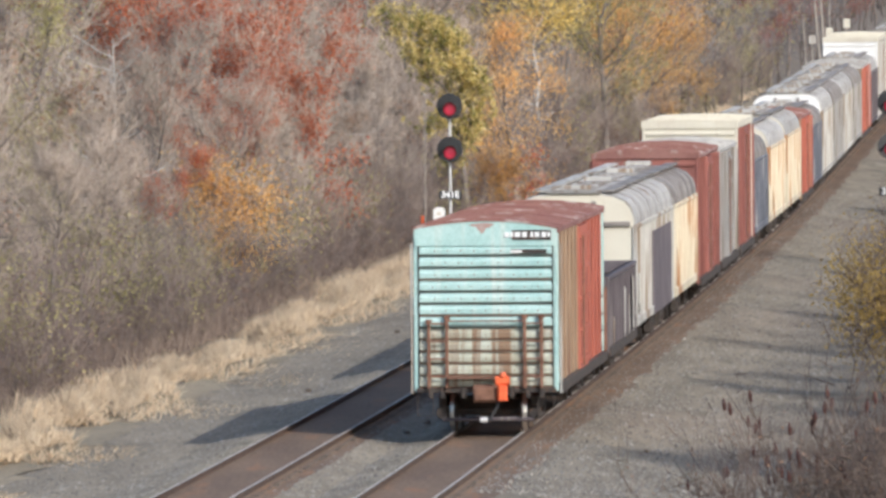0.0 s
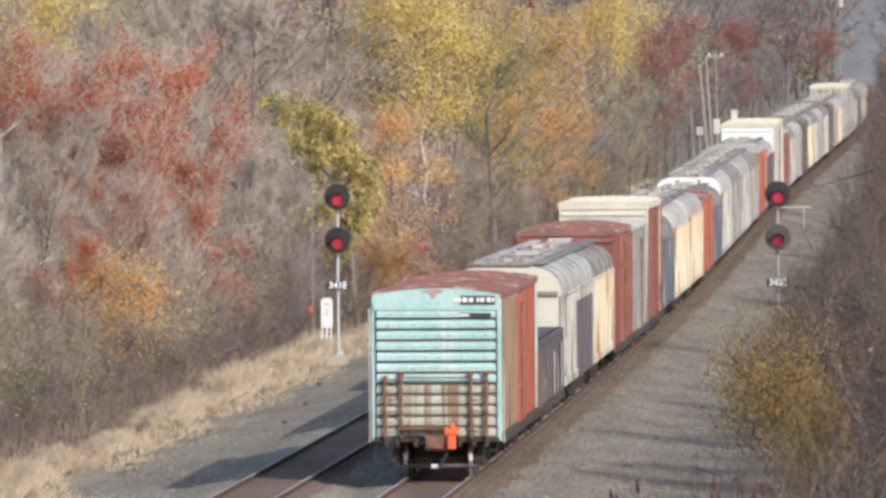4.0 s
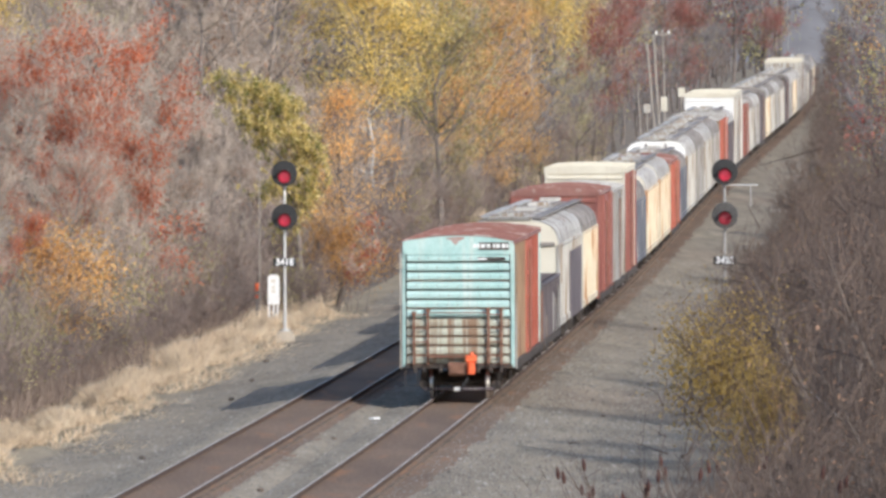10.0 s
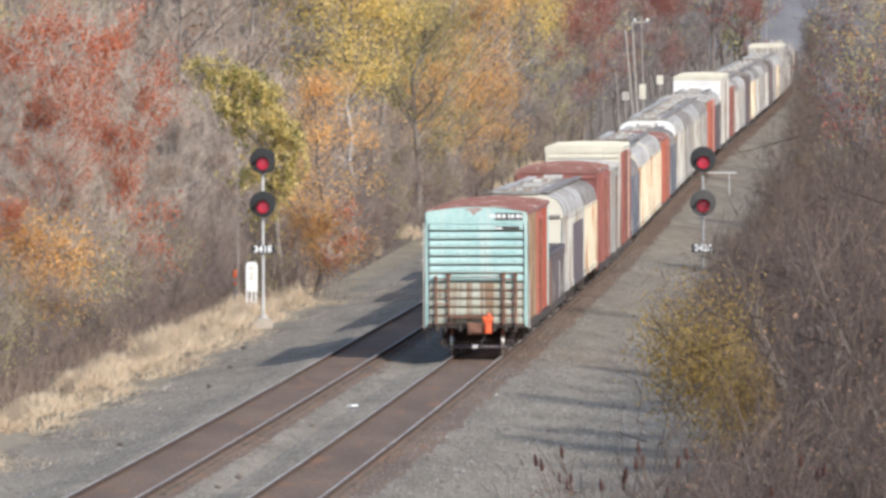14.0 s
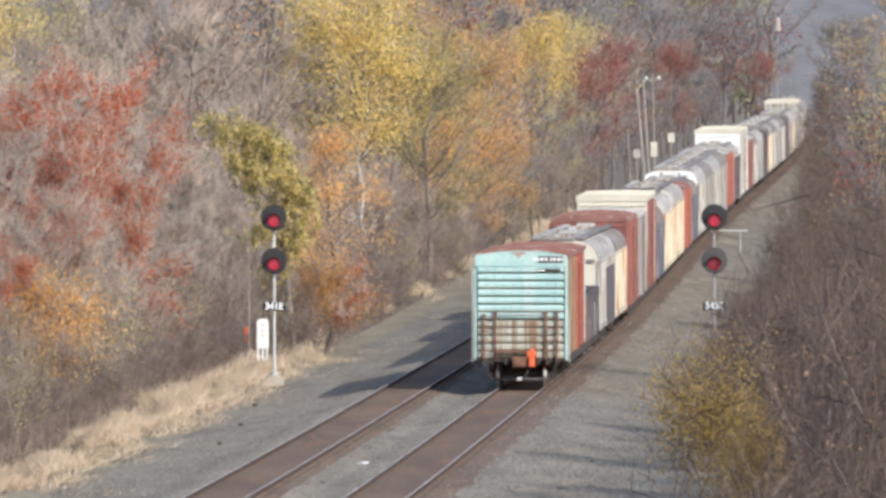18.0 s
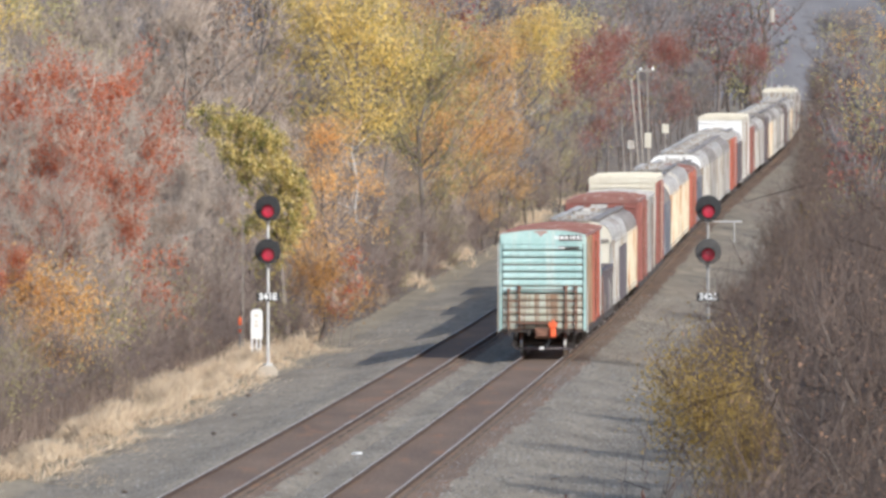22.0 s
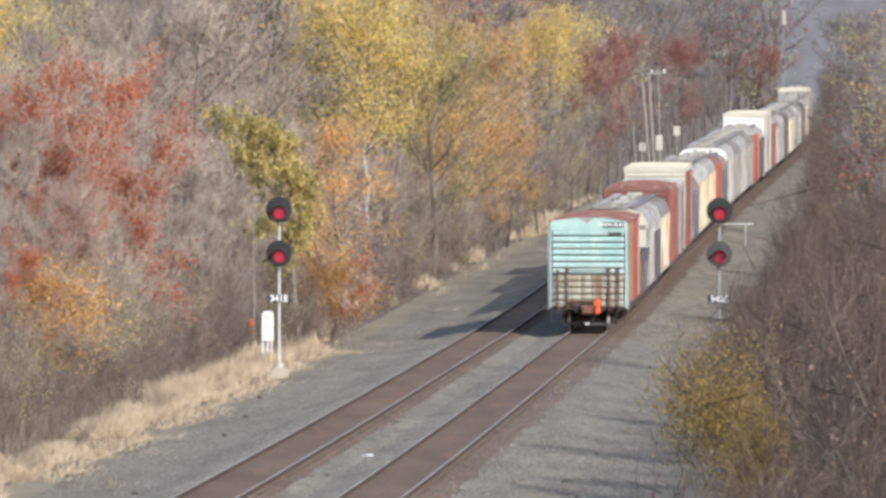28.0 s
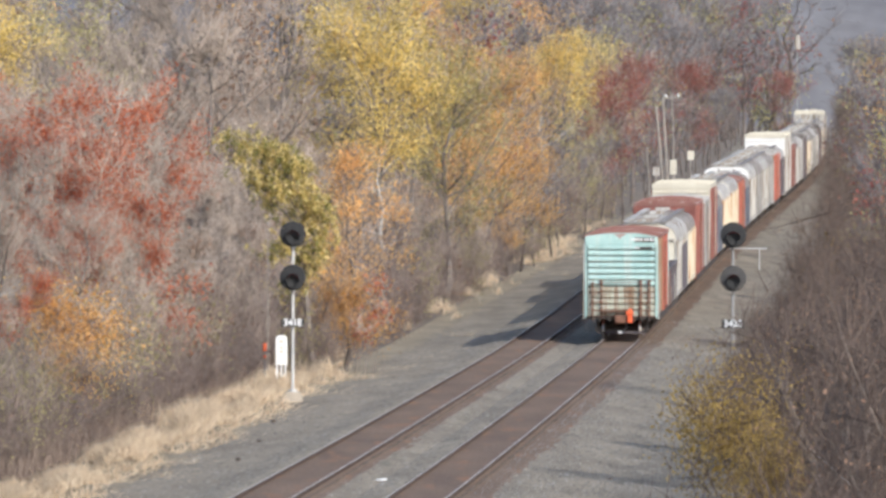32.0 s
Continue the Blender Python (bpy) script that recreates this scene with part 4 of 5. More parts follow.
train = []          # (car, distance of its middle ahead of the tail, half its truck spacing)
_made, _at, tail_sets = {}, 0.0, []
CAR_W = 3.12
for i, (kind, pitch, H, sd, en, rf, extra, label) in enumerate(CAR_LIST):
    L = pitch - (1.1 if i < 3 else 1.5)
    key = (kind, pitch, H, sd, en, rf, extra)
    if key in _made and i > 0:
        car = copy_thing(_made[key], pose(0, 0, 0))
    else:
        if kind == "box":
            car, ss = boxcar(label, L, CAR_W, H, M[sd], M[en], M[rf], M[extra] if extra else None, detailed=(i == 0))
        elif kind == "hop":
            car, ss = covered_hopper(label, L, CAR_W, H, M[sd], M[en], M[rf], M[extra] if extra else None)
        else:
            car, ss = gondola(label, L, CAR_W, H, M[sd], M["steel"])
        _made[key] = car
        if i == 0:
            tail_end(car, L, CAR_W, H)
            tail_sets = ss
            for ws in ss[:2]:
                treads(ws)
    train.append((car, _at + pitch / 2, max(L / 2 - 1.75, 1.6)))
    _at += pitch


def tail_y(t):
    """Northing of the last car's rearmost axle at t seconds."""
    return 183.285 + 4.98388 * t + 0.0392201 * t * t - 5.98091e-4 * t ** 3

# ---- signals and lineside things ----
def text_mesh(body, size):
    cu = bpy.data.curves.new("lettering", "FONT")
    cu.body, cu.size, cu.extrude, cu.offset = body, size, 0.006, 0.012
    cu.align_x, cu.align_y = "CENTER", "CENTER"
    ob = bpy.data.objects.new("lettering", cu)
    me = bpy.data.meshes.new_from_object(ob)
    bpy.data.objects.remove(ob)
    bpy.data.curves.remove(cu)
    return me


lens_covers = []


def signal(x, y, zb, number, bright, label, arm=False, size=1.053):
    """A searchlight signal: mast with two round targets, one lens each, and a number plate. It faces -y."""
    root = empty("railway_signal", pose(x, y, zb) @ Matrix.Scale(size, 4), label, "railway signal", "signals")
    top = 5.05 - zb
    part("mast", Geo().tube([(0, 0, 0.0), (0, 0, top + 0.05)], [0.055, 0.048], 10), M["galv"] if arm else M["silver"], root)
    part("foundation", Geo().prism([(-0.34, -0.5), (0.34, -0.5), (0.34, 0.05), (0.2, 0.22), (-0.2, 0.22), (-0.34, 0.05)], -0.32, 0.32), M["concrete"], root, "weathered concrete foundation")
    part("base_flange", Geo().tube([(0, 0, 0.2), (0, 0, 0.30)], 0.16, 10), M["silver"], root)
    for k, z in enumerate((top, top - 1.48)):
        head = new("signal_head")
        head.parent = root
        head.location = (0, -0.26, z)
        t = Geo().tube([(0, 0.06, 0), (0, 0.0, 0), (0, -0.03, 0)], [0.43, 0.445, 0.425], 36)
        part("target", t, M["black"] if bright[k] else M["faded_black"], head, "round black target disc")
        h = Geo().box(-0.2, 0.2, 0.05, 0.42, -0.28, 0.24, 0.03)
        part("lamp_case", h, M["black"], head)
        # hood: half a tube over the lens
        g = Geo()
        vs, fs, n = [], [], 14
        for yy in (-0.03, -0.34):
            for r in (0.24, 0.225):
                for i in range(n + 1):
                    a = radians(-10 + 200 * i / n)
                    vs.append((r * math.cos(a), yy, -0.09 + r * math.sin(a)))
        m = n + 1
        for i in range(n):
            fs += [(i, i + 1, 2 * m + i + 1, 2 * m + i), (m + i, 3 * m + i, 3 * m + i + 1, m + i + 1), (2 * m + i, 2 * m + i + 1, 3 * m + i + 1, 3 * m + i)]
        part("hood", g.add(vs, fs), M["black"], head)
        ring = Geo().tube([(0, -0.03, -0.11), (0, -0.06, -0.11), (0, -0.07, -0.11)], [0.22, 0.215, 0.19], 20)
        part("outer_lens", ring, M["redglass"], head, "dark red stepped outer lens")
        lens = Geo()
        lens.tube([(0, -0.07, -0.13), (0, -0.085, -0.13), (0, -0.097, -0.13), (0, -0.103, -0.13)], [0.172, 0.165, 0.115, 0.04], 20)
        part("lens", lens, M["redlamp"] if bright[k] else M["redlamp_dim"], head, "lit red lens")
        # disc added only to hide the glowing lens once the light is out
        lens_cover = part("added_cover", Geo().tube([(0, -0.012, 0), (0, 0.012, 0)], 0.222, 20), M["black"], head)
        lens_covers.append(lens_cover)
        br = Geo().tube([(0, 0.26, -0.3), (0, 0.26, -0.48)], 0.10, 8)
        part("bracket", br, M["silver"], head)
    p = new("number_plate")
    p.parent = root
    p.location = (0.03, -0.12, 2.02 - zb)
    part("plate", Geo().box(-0.42, 0.36, -0.01, 0.01, -0.14, 0.14), M["black"], p, "black number plate")
    tx = new("numeral", text_mesh(number, 0.31))
    tx.data.materials.append(M["letter"])
    tx.parent, tx.location, tx.rotation_euler = p, (-0.03, -0.018, 0), (radians(90), 0, 0)
    if arm:
        part("side_arm", Geo().tube([(0, 0, top - 0.46), (1.15, 0, top - 0.46)], 0.025, 6), M["silver"], root)
        part("hanging_cable", Geo().tube([(0.9, 0, top - 0.46), (0.9, 0, top - 1.2)], 0.014, 6), M["silver"], root)
    return root


signal(-4.70, 304.4, -0.55, "341E", (True, True), "two-light searchlight signal on a silver mast at the grass edge", False)
signal(11.11, 304.4, -0.55, "342E", (True, False), "two-light searchlight signal on a silver mast behind brush", True)


def mile_post(x, y, zb):
    root = empty("mile_post", pose(x, y, zb) @ Matrix.Scale(1.053, 4), "white round-topped mile post with worn gray figures", "mile post")
    w, h = 0.21, 1.25
    out = [(-w, 0.2), (w, 0.2), (w, h - 0.12), (w * 0.8, h - 0.04), (w * 0.45, h), (-w * 0.45, h), (-w * 0.8, h - 0.04), (-w, h - 0.12)]
    part("panel", Geo().prism(out, -0.05, 0.05), M["white"], root)
    for x0 in (-0.16, 0.0, 0.14):
        part("leg", Geo().box(x0 - 0.03, x0 + 0.03, -0.03, 0.03, -0.3, 0.3), M["white"], root)
    for z, a in ((1.02, 0.09), (0.80, 0.06), (0.66, 0.08)):
        part("figure", Geo().box(-a, a * 0.7, -0.058, -0.052, z - 0.04, z + 0.05), M["cream"], root)


mile_post(-5.29, 315.4, 0.11)


def marker_post(x, y, zb):
    root = empty("cable_marker", pose(x, y, zb), "slim orange and white cable marker post by the brush", "marker post")
    part("post", Geo().tube([(0, 0, -0.5), (0, 0, 0.75)], 0.032, 8), M["galv"], root)
    part("cap", Geo().tube([(0, 0, 0.72), (0, 0, 0.98), (0, 0, 1.02)], [0.07, 0.07, 0.04], 8), M["hivis"], root)
    part("band", Geo().tube([(0, 0, 0.46), (0, 0, 0.58)], 0.05, 8), M["hivis"], root)


marker_post(-5.92, 315.9, 0.09)


def thin_pole(x, y, zb, h, r, lean=0.0, arm=False, label="slim gray wooden pole at the edge of the brush"):
    root = empty("utility_pole", pose(x, y, zb, 0, lean, 0), label, "pole", "poles")
    part("pole", Geo().tube([(0, 0, -0.5), (0, 0, h)], [r, r * 0.7], 8), M["wood"], root)
    part("pole_cap", Geo().tube([(0, 0, h), (0, 0, h + 0.08)], [r * 0.9, r * 0.3], 8), M["silver"], root)
    if arm:
        part("crossarm", Geo().box(-0.6, 0.6, -0.12, -0.04, h - 0.3, h - 0.18, 0.02), M["wood"], root)
        for dx in (-0.5, 0.45):
            part("insulator", Geo().tube([(dx, -0.08, h - 0.18), (dx, -0.08, h - 0.08), (dx, -0.08, h + 0.04)], [0.06, 0.11, 0.05], 8), M["letter"], root, "white glass insulator")
    return root


thin_pole(-5.84, 317.5, -0.33, 5.9, 0.023)
for px, h, r, lean, arm in ((1186, 5.3, 0.06, -3.6, False), (1212, 8.4, 0.10, -5.0, False), (1219, 9.1, 0.10, -3.4, False), (1229, 9.4, 0.06, -1.6, True)):
    thin_pole((px - 784) / 15000.0 * 650, 650.0, track_z(650) - 0.6, h, r, lean, arm, "pale leaning wooden pole standing before the far woods")


def track_sign(px, ytop, ybot, mat, label):
    """A small bright board on a post by the far woods."""
    y = 645.0
    s = y / 15000.0
    zb = track_z(y) - 0.6
    z1, z0 = EYE_Z - (ytop - 73) * s, EYE_Z - (ybot - 73) * s
    root = empty("track_sign", pose((px - 784) * s, y, zb), label, "sign", "far signs")
    part("board", Geo().box(-0.26, 0.26, -0.03, 0.03, z0 - zb, z1 - zb, 0.02), mat, root)
    part("post", Geo().tube([(0, 0.05, -0.3), (0, 0.05, z1 - zb - 0.1)], 0.05, 6), M["wood"], root)


track_sign(1195, 163, 178, M["pale"], "small white board on a post by the far woods")
track_sign(1225, 150, 176, M["cream"], "yellowish board on a post by the far woods")
track_sign(1256, 134, 150, M["cream"], "yellowish board on a post by the far woods")


def far_mast():
    root = empty("signal_mast", pose(50.6, 1150, track_z(1150) - 0.6), "tall pale mast with a white head far along the line", "mast")
    part("mast", Geo().tube([(0, 0, -0.5), (0, 0, 14.2)], [0.07, 0.05], 8), M["galv"], root)
    # pale box put in for a bright sky gap above the mast
    part("head", Geo().box(-0.36, 0.36, -0.2, 0.2, 12.4, 14.3, 0.15), M["pale"], root, "pale box set for a bright patch of sky")


far_mast()

# ---- trees, brush and grass ----
def twig_cones(base, tip, r):
    """Thin three-sided cones from base to tip."""
    d = tip - base
    d = d / np.maximum(np.linalg.norm(d, axis=1, keepdims=True), 1e-6)
    ref = np.where(np.abs(d[:, 2:3]) > 0.9, [[1.0, 0, 0]], [[0, 0, 1.0]])
    s = np.cross(d, ref)
    s /= np.maximum(np.linalg.norm(s, axis=1, keepdims=True), 1e-6)
    t = np.cross(d, s)
    n = len(base)
    v = np.empty((n, 4, 3))
    for k in range(3):
        a = 2 * math.pi * k / 3
        v[:, k] = base + (s * math.cos(a) + t * math.sin(a)) * r[:, None]
    v[:, 3] = tip
    i = np.arange(n)[:, None] * 4
    f = np.concatenate([i + [[0, 1, 3]], i + [[1, 2, 3]], i + [[2, 0, 3]]])
    return v.reshape(-1, 3), f


def leaf_quads(c, size, rng):
    """Small leaves: pointed quads turned every way."""
    n = len(c)
    a = rng.normal(size=(n, 3))
    a /= np.linalg.norm(a, axis=1, keepdims=True)
    b = np.cross(a, rng.normal(size=(n, 3)))
    b /= np.maximum(np.linalg.norm(b, axis=1, keepdims=True), 1e-6)
    s = (size * rng.uniform(0.6, 1.4, n))[:, None]
    v = np.stack([c - a * s, c - b * s * 0.55 - a * s * 0.1, c + a * s, c + b * s * 0.55 - a * s * 0.1], 1)
    return v.reshape(-1, 3), np.arange(n * 4).reshape(n, 4)


def tree(name, label, seed, h, spread, low, n_limb, n_twig, twig, n_leaf=0, leaf=None, leaf_size=0.12, bark="bark", stems=1, twig_len=0.9, category="tree", upright=0.55, clump=0.35, twig_r=0.014):
    """A tree or shrub: tapered stem, limbs, many fine twigs and, if it has kept them, leaves in uneven clumps."""
    rng = np.random.RandomState(seed)
    root = empty(name, pose(0, 0, 0), label, category)
    wood = Geo()
    segs, wts = [], []
    for st in range(stems):
        lean = rng.uniform(-1, 1, 2) * (0.05 if stems == 1 else 0.28)
        ht = h * (1 if st == 0 else rng.uniform(0.6, 0.95))
        foot = np.array([0, 0, -0.5]) + np.append(rng.uniform(-0.25, 0.25, 2) * (stems > 1), 0)
        pts = [foot]
        for k in range(1, 7):
            pts.append(foot + np.array([lean[0] * k / 6 * ht, lean[1] * k / 6 * ht, ht * 0.94 * k / 6]) + np.append(rng.normal(size=2) * 0.02 * h, 0))
        r0 = 0.012 * h + 0.02 if stems == 1 else 0.0026 * h + 0.006
        wood.tube(pts, [r0 * (1 - 0.88 * k / 6) for k in range(7)], 6 if stems == 1 else 4)
        for q in range(n_limb // stems):
            f = low + (1 - low) * rng.uniform(0, 1) ** 0.85
            kk = min(int(f * 6), 5)
            w = f * 6 - kk
            p = pts[kk] * (1 - w) + pts[kk + 1] * w
            ang = rng.uniform(0, 2 * math.pi)
            reach = spread * (0.35 + 0.65 * math.sin(math.pi * min(1, (f - low) / (1 - low) * 0.85 + 0.15))) * rng.uniform(0.55, 1.1)
            d = np.array([math.cos(ang), math.sin(ang), upright * rng.uniform(0.5, 1.5)])
            ln = [p]
            for k in range(1, 4):
                bend = np.append(rng.normal(size=2) * 0.12, rng.normal() * 0.08 + 0.05 * k)
                ln.append(ln[-1] + (d + bend) * reach / 3)
            rr = r0 * (1 - 0.85 * f) * 0.5 + 0.008
            wood.tube(ln, [rr, rr * 0.7, rr * 0.45, rr * 0.15], 4 if stems == 1 else 3, cap=False)
            for k in range(3):
                segs.append((ln[k], ln[k + 1]))
                wts.append(0.5 + k * 0.5)
            # forks
            for j in range(2):
                k = rng.randint(1, 3)
                d2 = d + rng.normal(size=3) * 0.5 + np.array([0, 0, 0.25])
                e = ln[k] + d2 / np.linalg.norm(d2) * reach * rng.uniform(0.3, 0.6)
                mid = (ln[k] + e) / 2 + rng.normal(size=3) * 0.06
                wood.tube([ln[k], mid, e], [rr * 0.5, rr * 0.35, rr * 0.1], 3, cap=False)
                segs += [(ln[k], mid), (mid, e)]
                wts += [1.0, 1.5]
    part("trunk", wood, M[bark], root)
    A, B = np.array([s[0] for s in segs]), np.array([s[1] for s in segs])
    wts = np.array(wts) / np.sum(wts)
    ids = rng.choice(len(segs), n_twig, p=wts)
    u = rng.uniform(0, 1, (n_twig, 1))
    base = A[ids] * (1 - u) + B[ids] * u
    dr = (B[ids] - A[ids])
    dr /= np.maximum(np.linalg.norm(dr, axis=1, keepdims=True), 1e-6)
    dr = dr * 0.6 + rng.normal(size=(n_twig, 3)) * 0.55 + np.array([[0, 0, 0.35]])
    dr /= np.linalg.norm(dr, axis=1, keepdims=True)
    tl = twig_len * rng.uniform(0.35, 1.25, n_twig)
    tip = base + dr * tl[:, None]
    half = n_twig // 2        # finer twigs fork from the first half
    base[half:] = base[:n_twig - half] + dr[:n_twig - half] * (tl[:n_twig - half] * rng.uniform(0.3, 0.9, n_twig - half))[:, None]
    tip[half:] = base[half:] + dr[half:] * tl[half:, None] * 0.7
    v, f = twig_cones(base, tip, np.full(n_twig, twig_r) * rng.uniform(0.6, 1.3, n_twig))
    tw = new("crown", raw_mesh("crown", v, f, M[twig]))
    tw.parent = root
    if n_leaf:
        keep = rng.uniform(0, 1, len(segs)) ** 1.5 * wts
        lid = rng.choice(len(segs), n_leaf, p=keep / keep.sum())
        u = rng.uniform(0, 1, (n_leaf, 1))
        c = A[lid] * (1 - u) + B[lid] * u + rng.normal(size=(n_leaf, 3)) * clump
        v, f = leaf_quads(c, np.full(n_leaf, leaf_size), rng)
        lf = new("foliage", raw_mesh("foliage", v, None, M[leaf], f))
        lf.parent = root
    return root


protos = {}
for i in range(4):
    protos["bare%d" % i] = tree("bare_tree", "bare gray-brown tree with fine tangled twigs", 10 + i, 10.0 + i, 2.9, 0.16, 22, 1350, "twig", upright=0.8, twig_len=1.35, twig_r=0.017)
for i in range(3):
    protos["sparse%d" % i] = tree("brown_leaved_tree", "gray tree with a thin veil of brown leaves", 20 + i, 10.5, 3.0, 0.15, 22, 1050, "twig", 950,
                                  "leaf_brown", 0.085, upright=0.8, twig_len=1.3, twig_r=0.017)
for i, (k, words) in enumerate((("yellow", "yellow"), ("orange", "orange"), ("red", "dark red"), ("olive", "olive-green"))):
    for j in range(2):
        protos[k + str(j)] = tree(words.replace("-", "_").replace(" ", "_") + "_tree", "autumn tree with " + words + " leaves in loose clumps", 37 + 7 * i + j, 10.5, 3.3, 0.5 if k == "yellow" else 0.22, 30, 700, "twig",
                                  11000 if k == "yellow" else 8000, "leaf_" + k, 0.058 if k == "yellow" else 0.056, upright=0.9, clump=0.34, bark="bark")
for j in range(3):
    protos["rust" + str(j)] = tree("rust_red_tree", "upright broom-like tree with rust-red leaves at its tips", 30 + j, 10.5, 2.1, 0.78, 40, 800, "twig",
                                   9500, "leaf_rust", 0.055, stems=5, upright=1.35, clump=0.26, twig_len=1.5, bark="bark_light", twig_r=0.016)
for j in range(2):
    protos["oak%d" % j] = tree("brown_oak", "oak that has kept its dense brown leaves", 140 + j, 12.0, 2.9, 0.3, 34, 500, "twig_brown", 5200, "leaf_brown", 0.13, upright=0.8, clump=0.5)
for j in range(2):
    protos["low%d" % j] = tree("low_brush", "low mound of dull purple-brown leafless brush", 150 + j, 1.7, 1.3, 0.05, 12, 300, "twig_dusk", 40, "leaf_brown", 0.03, stems=6, twig_len=0.7, category="brush", upright=0.9, twig_r=0.011)
protos["olivebush"] = tree("olive_shrub", "loose shrub with dull olive-green leaves", 153, 3.2, 1.6, 0.15, 30, 420, "twig_brown", 3000, "leaf_olive", 0.042, stems=5, twig_len=0.6, category="shrub", upright=1.0, clump=0.3)
protos["goldbrush"] = tree("yellow_leaved_brush", "brown brush with scattered golden leaves", 154, 3.4, 1.6, 0.1, 24, 480, "twig_dark", 650, "leaf_gold", 0.04, stems=5, twig_len=0.9, category="shrub", upright=1.2, clump=0.3)
protos["rshrub"] = tree("red_shrub", "small shrub with a tuft of dark red leaves", 152, 2.6, 0.3, 0.86, 9, 90, "twig", 420, "leaf_rust", 0.035, stems=3, twig_len=0.3, category="shrub", upright=1.0, clump=0.12)
for i in range(4):
    protos["shrub%d" % i] = tree("bare_shrub", "thicket of upright leafless gray-brown stems", 70 + i, 4.0, 1.25, 0.1, 12, 460, "twig_brown" if i != 1 else "twig", (900 if i == 2 else 320) if i > 1 else 0, "leaf_olive" if i == 2 else "leaf_brown", 0.055,
                                 bark="bark", stems=6, twig_len=1.1, category="shrub", upright=1.8, twig_r=0.012)
for i in range(3):
    protos["dark%d" % i] = tree("brown_shrub", "dense dark brown shrub with a few withered leaves", 80 + i, 3.8, 1.7, 0.08, 16, 480, "twig_dark", 200, "leaf_brown", 0.034, bark="bark", stems=5, twig_len=1.15, category="shrub", upright=1.3, twig_r=0.009)
# far trees, the haze before them tinted into the twig colour
for i, (k, words) in enumerate((("brown", "brown"), ("olive", "olive"), ("orange", "orange-brown"), ("red", "dull red"))):
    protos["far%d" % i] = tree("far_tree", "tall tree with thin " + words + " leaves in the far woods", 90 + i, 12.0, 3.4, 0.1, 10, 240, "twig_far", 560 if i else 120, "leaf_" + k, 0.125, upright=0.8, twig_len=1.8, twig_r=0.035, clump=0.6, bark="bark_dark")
protos["yshrub"] = tree("yellow_shrub", "slender shrub with yellow and olive leaves", 101, 3.4, 1.2, 0.08, 40, 600, "twig_dark", 9500, "leaf_gold", 0.027, stems=6, twig_len=0.6, category="shrub", upright=1.3, clump=0.26, twig_r=0.008)
protos["oshrub"] = tree("orange_shrub", "rounded shrub with orange-yellow leaves", 102, 3.6, 1.5, 0.52, 36, 500, "twig", 5200, "leaf_orange", 0.042, stems=3, twig_len=0.6, category="shrub", clump=0.34, upright=0.6)
protos["weed"] = tree("red_weed", "small dead red-brown weed growing in the gravel", 106, 0.75, 0.22, 0.2, 10, 60, "twig_dark", 160, "leaf_red", 0.03, stems=3, twig_len=0.15, category="weed", upright=1.2, clump=0.06, twig_r=0.006)
protos["sumac"] = tree("sumac", "leafless sumac with dark red seed heads", 104, 3.6, 1.2, 0.3, 16, 260, "twig_dark", 0, None, stems=3, twig_len=0.5, category="shrub", upright=1.3, twig_r=0.010)
protos["pale"] = tree("pale_barked_tree", "leafless tree with pale crooked limbs", 105, 10.5, 3.4, 0.3, 16, 200, "twig", bark="bark_pale", upright=0.45)

# dark red seed heads at the sumac's tips
_r = random.Random(4)
for i in range(14):
    a, q = _r.uniform(0, 6.28), _r.uniform(0.2, 1.5)
    z = _r.uniform(2.6, 4.1)
    x, y = q * math.cos(a), q * math.sin(a)
    part("seed_head", Geo().tube([(x, y, z - 0.08), (x + 0.01, y, z), (x + 0.02, y, z + 0.09)], [0.020, 0.032, 0.009], 6), M["seed"], protos["sumac"], "dark red seed head")
    part("seed_stalk", Geo().tube([(x * 0.5, y * 0.5, z - 1.2), (x, y, z - 0.1)], [0.010, 0.006], 4), M["twig_dark"], protos["sumac"])



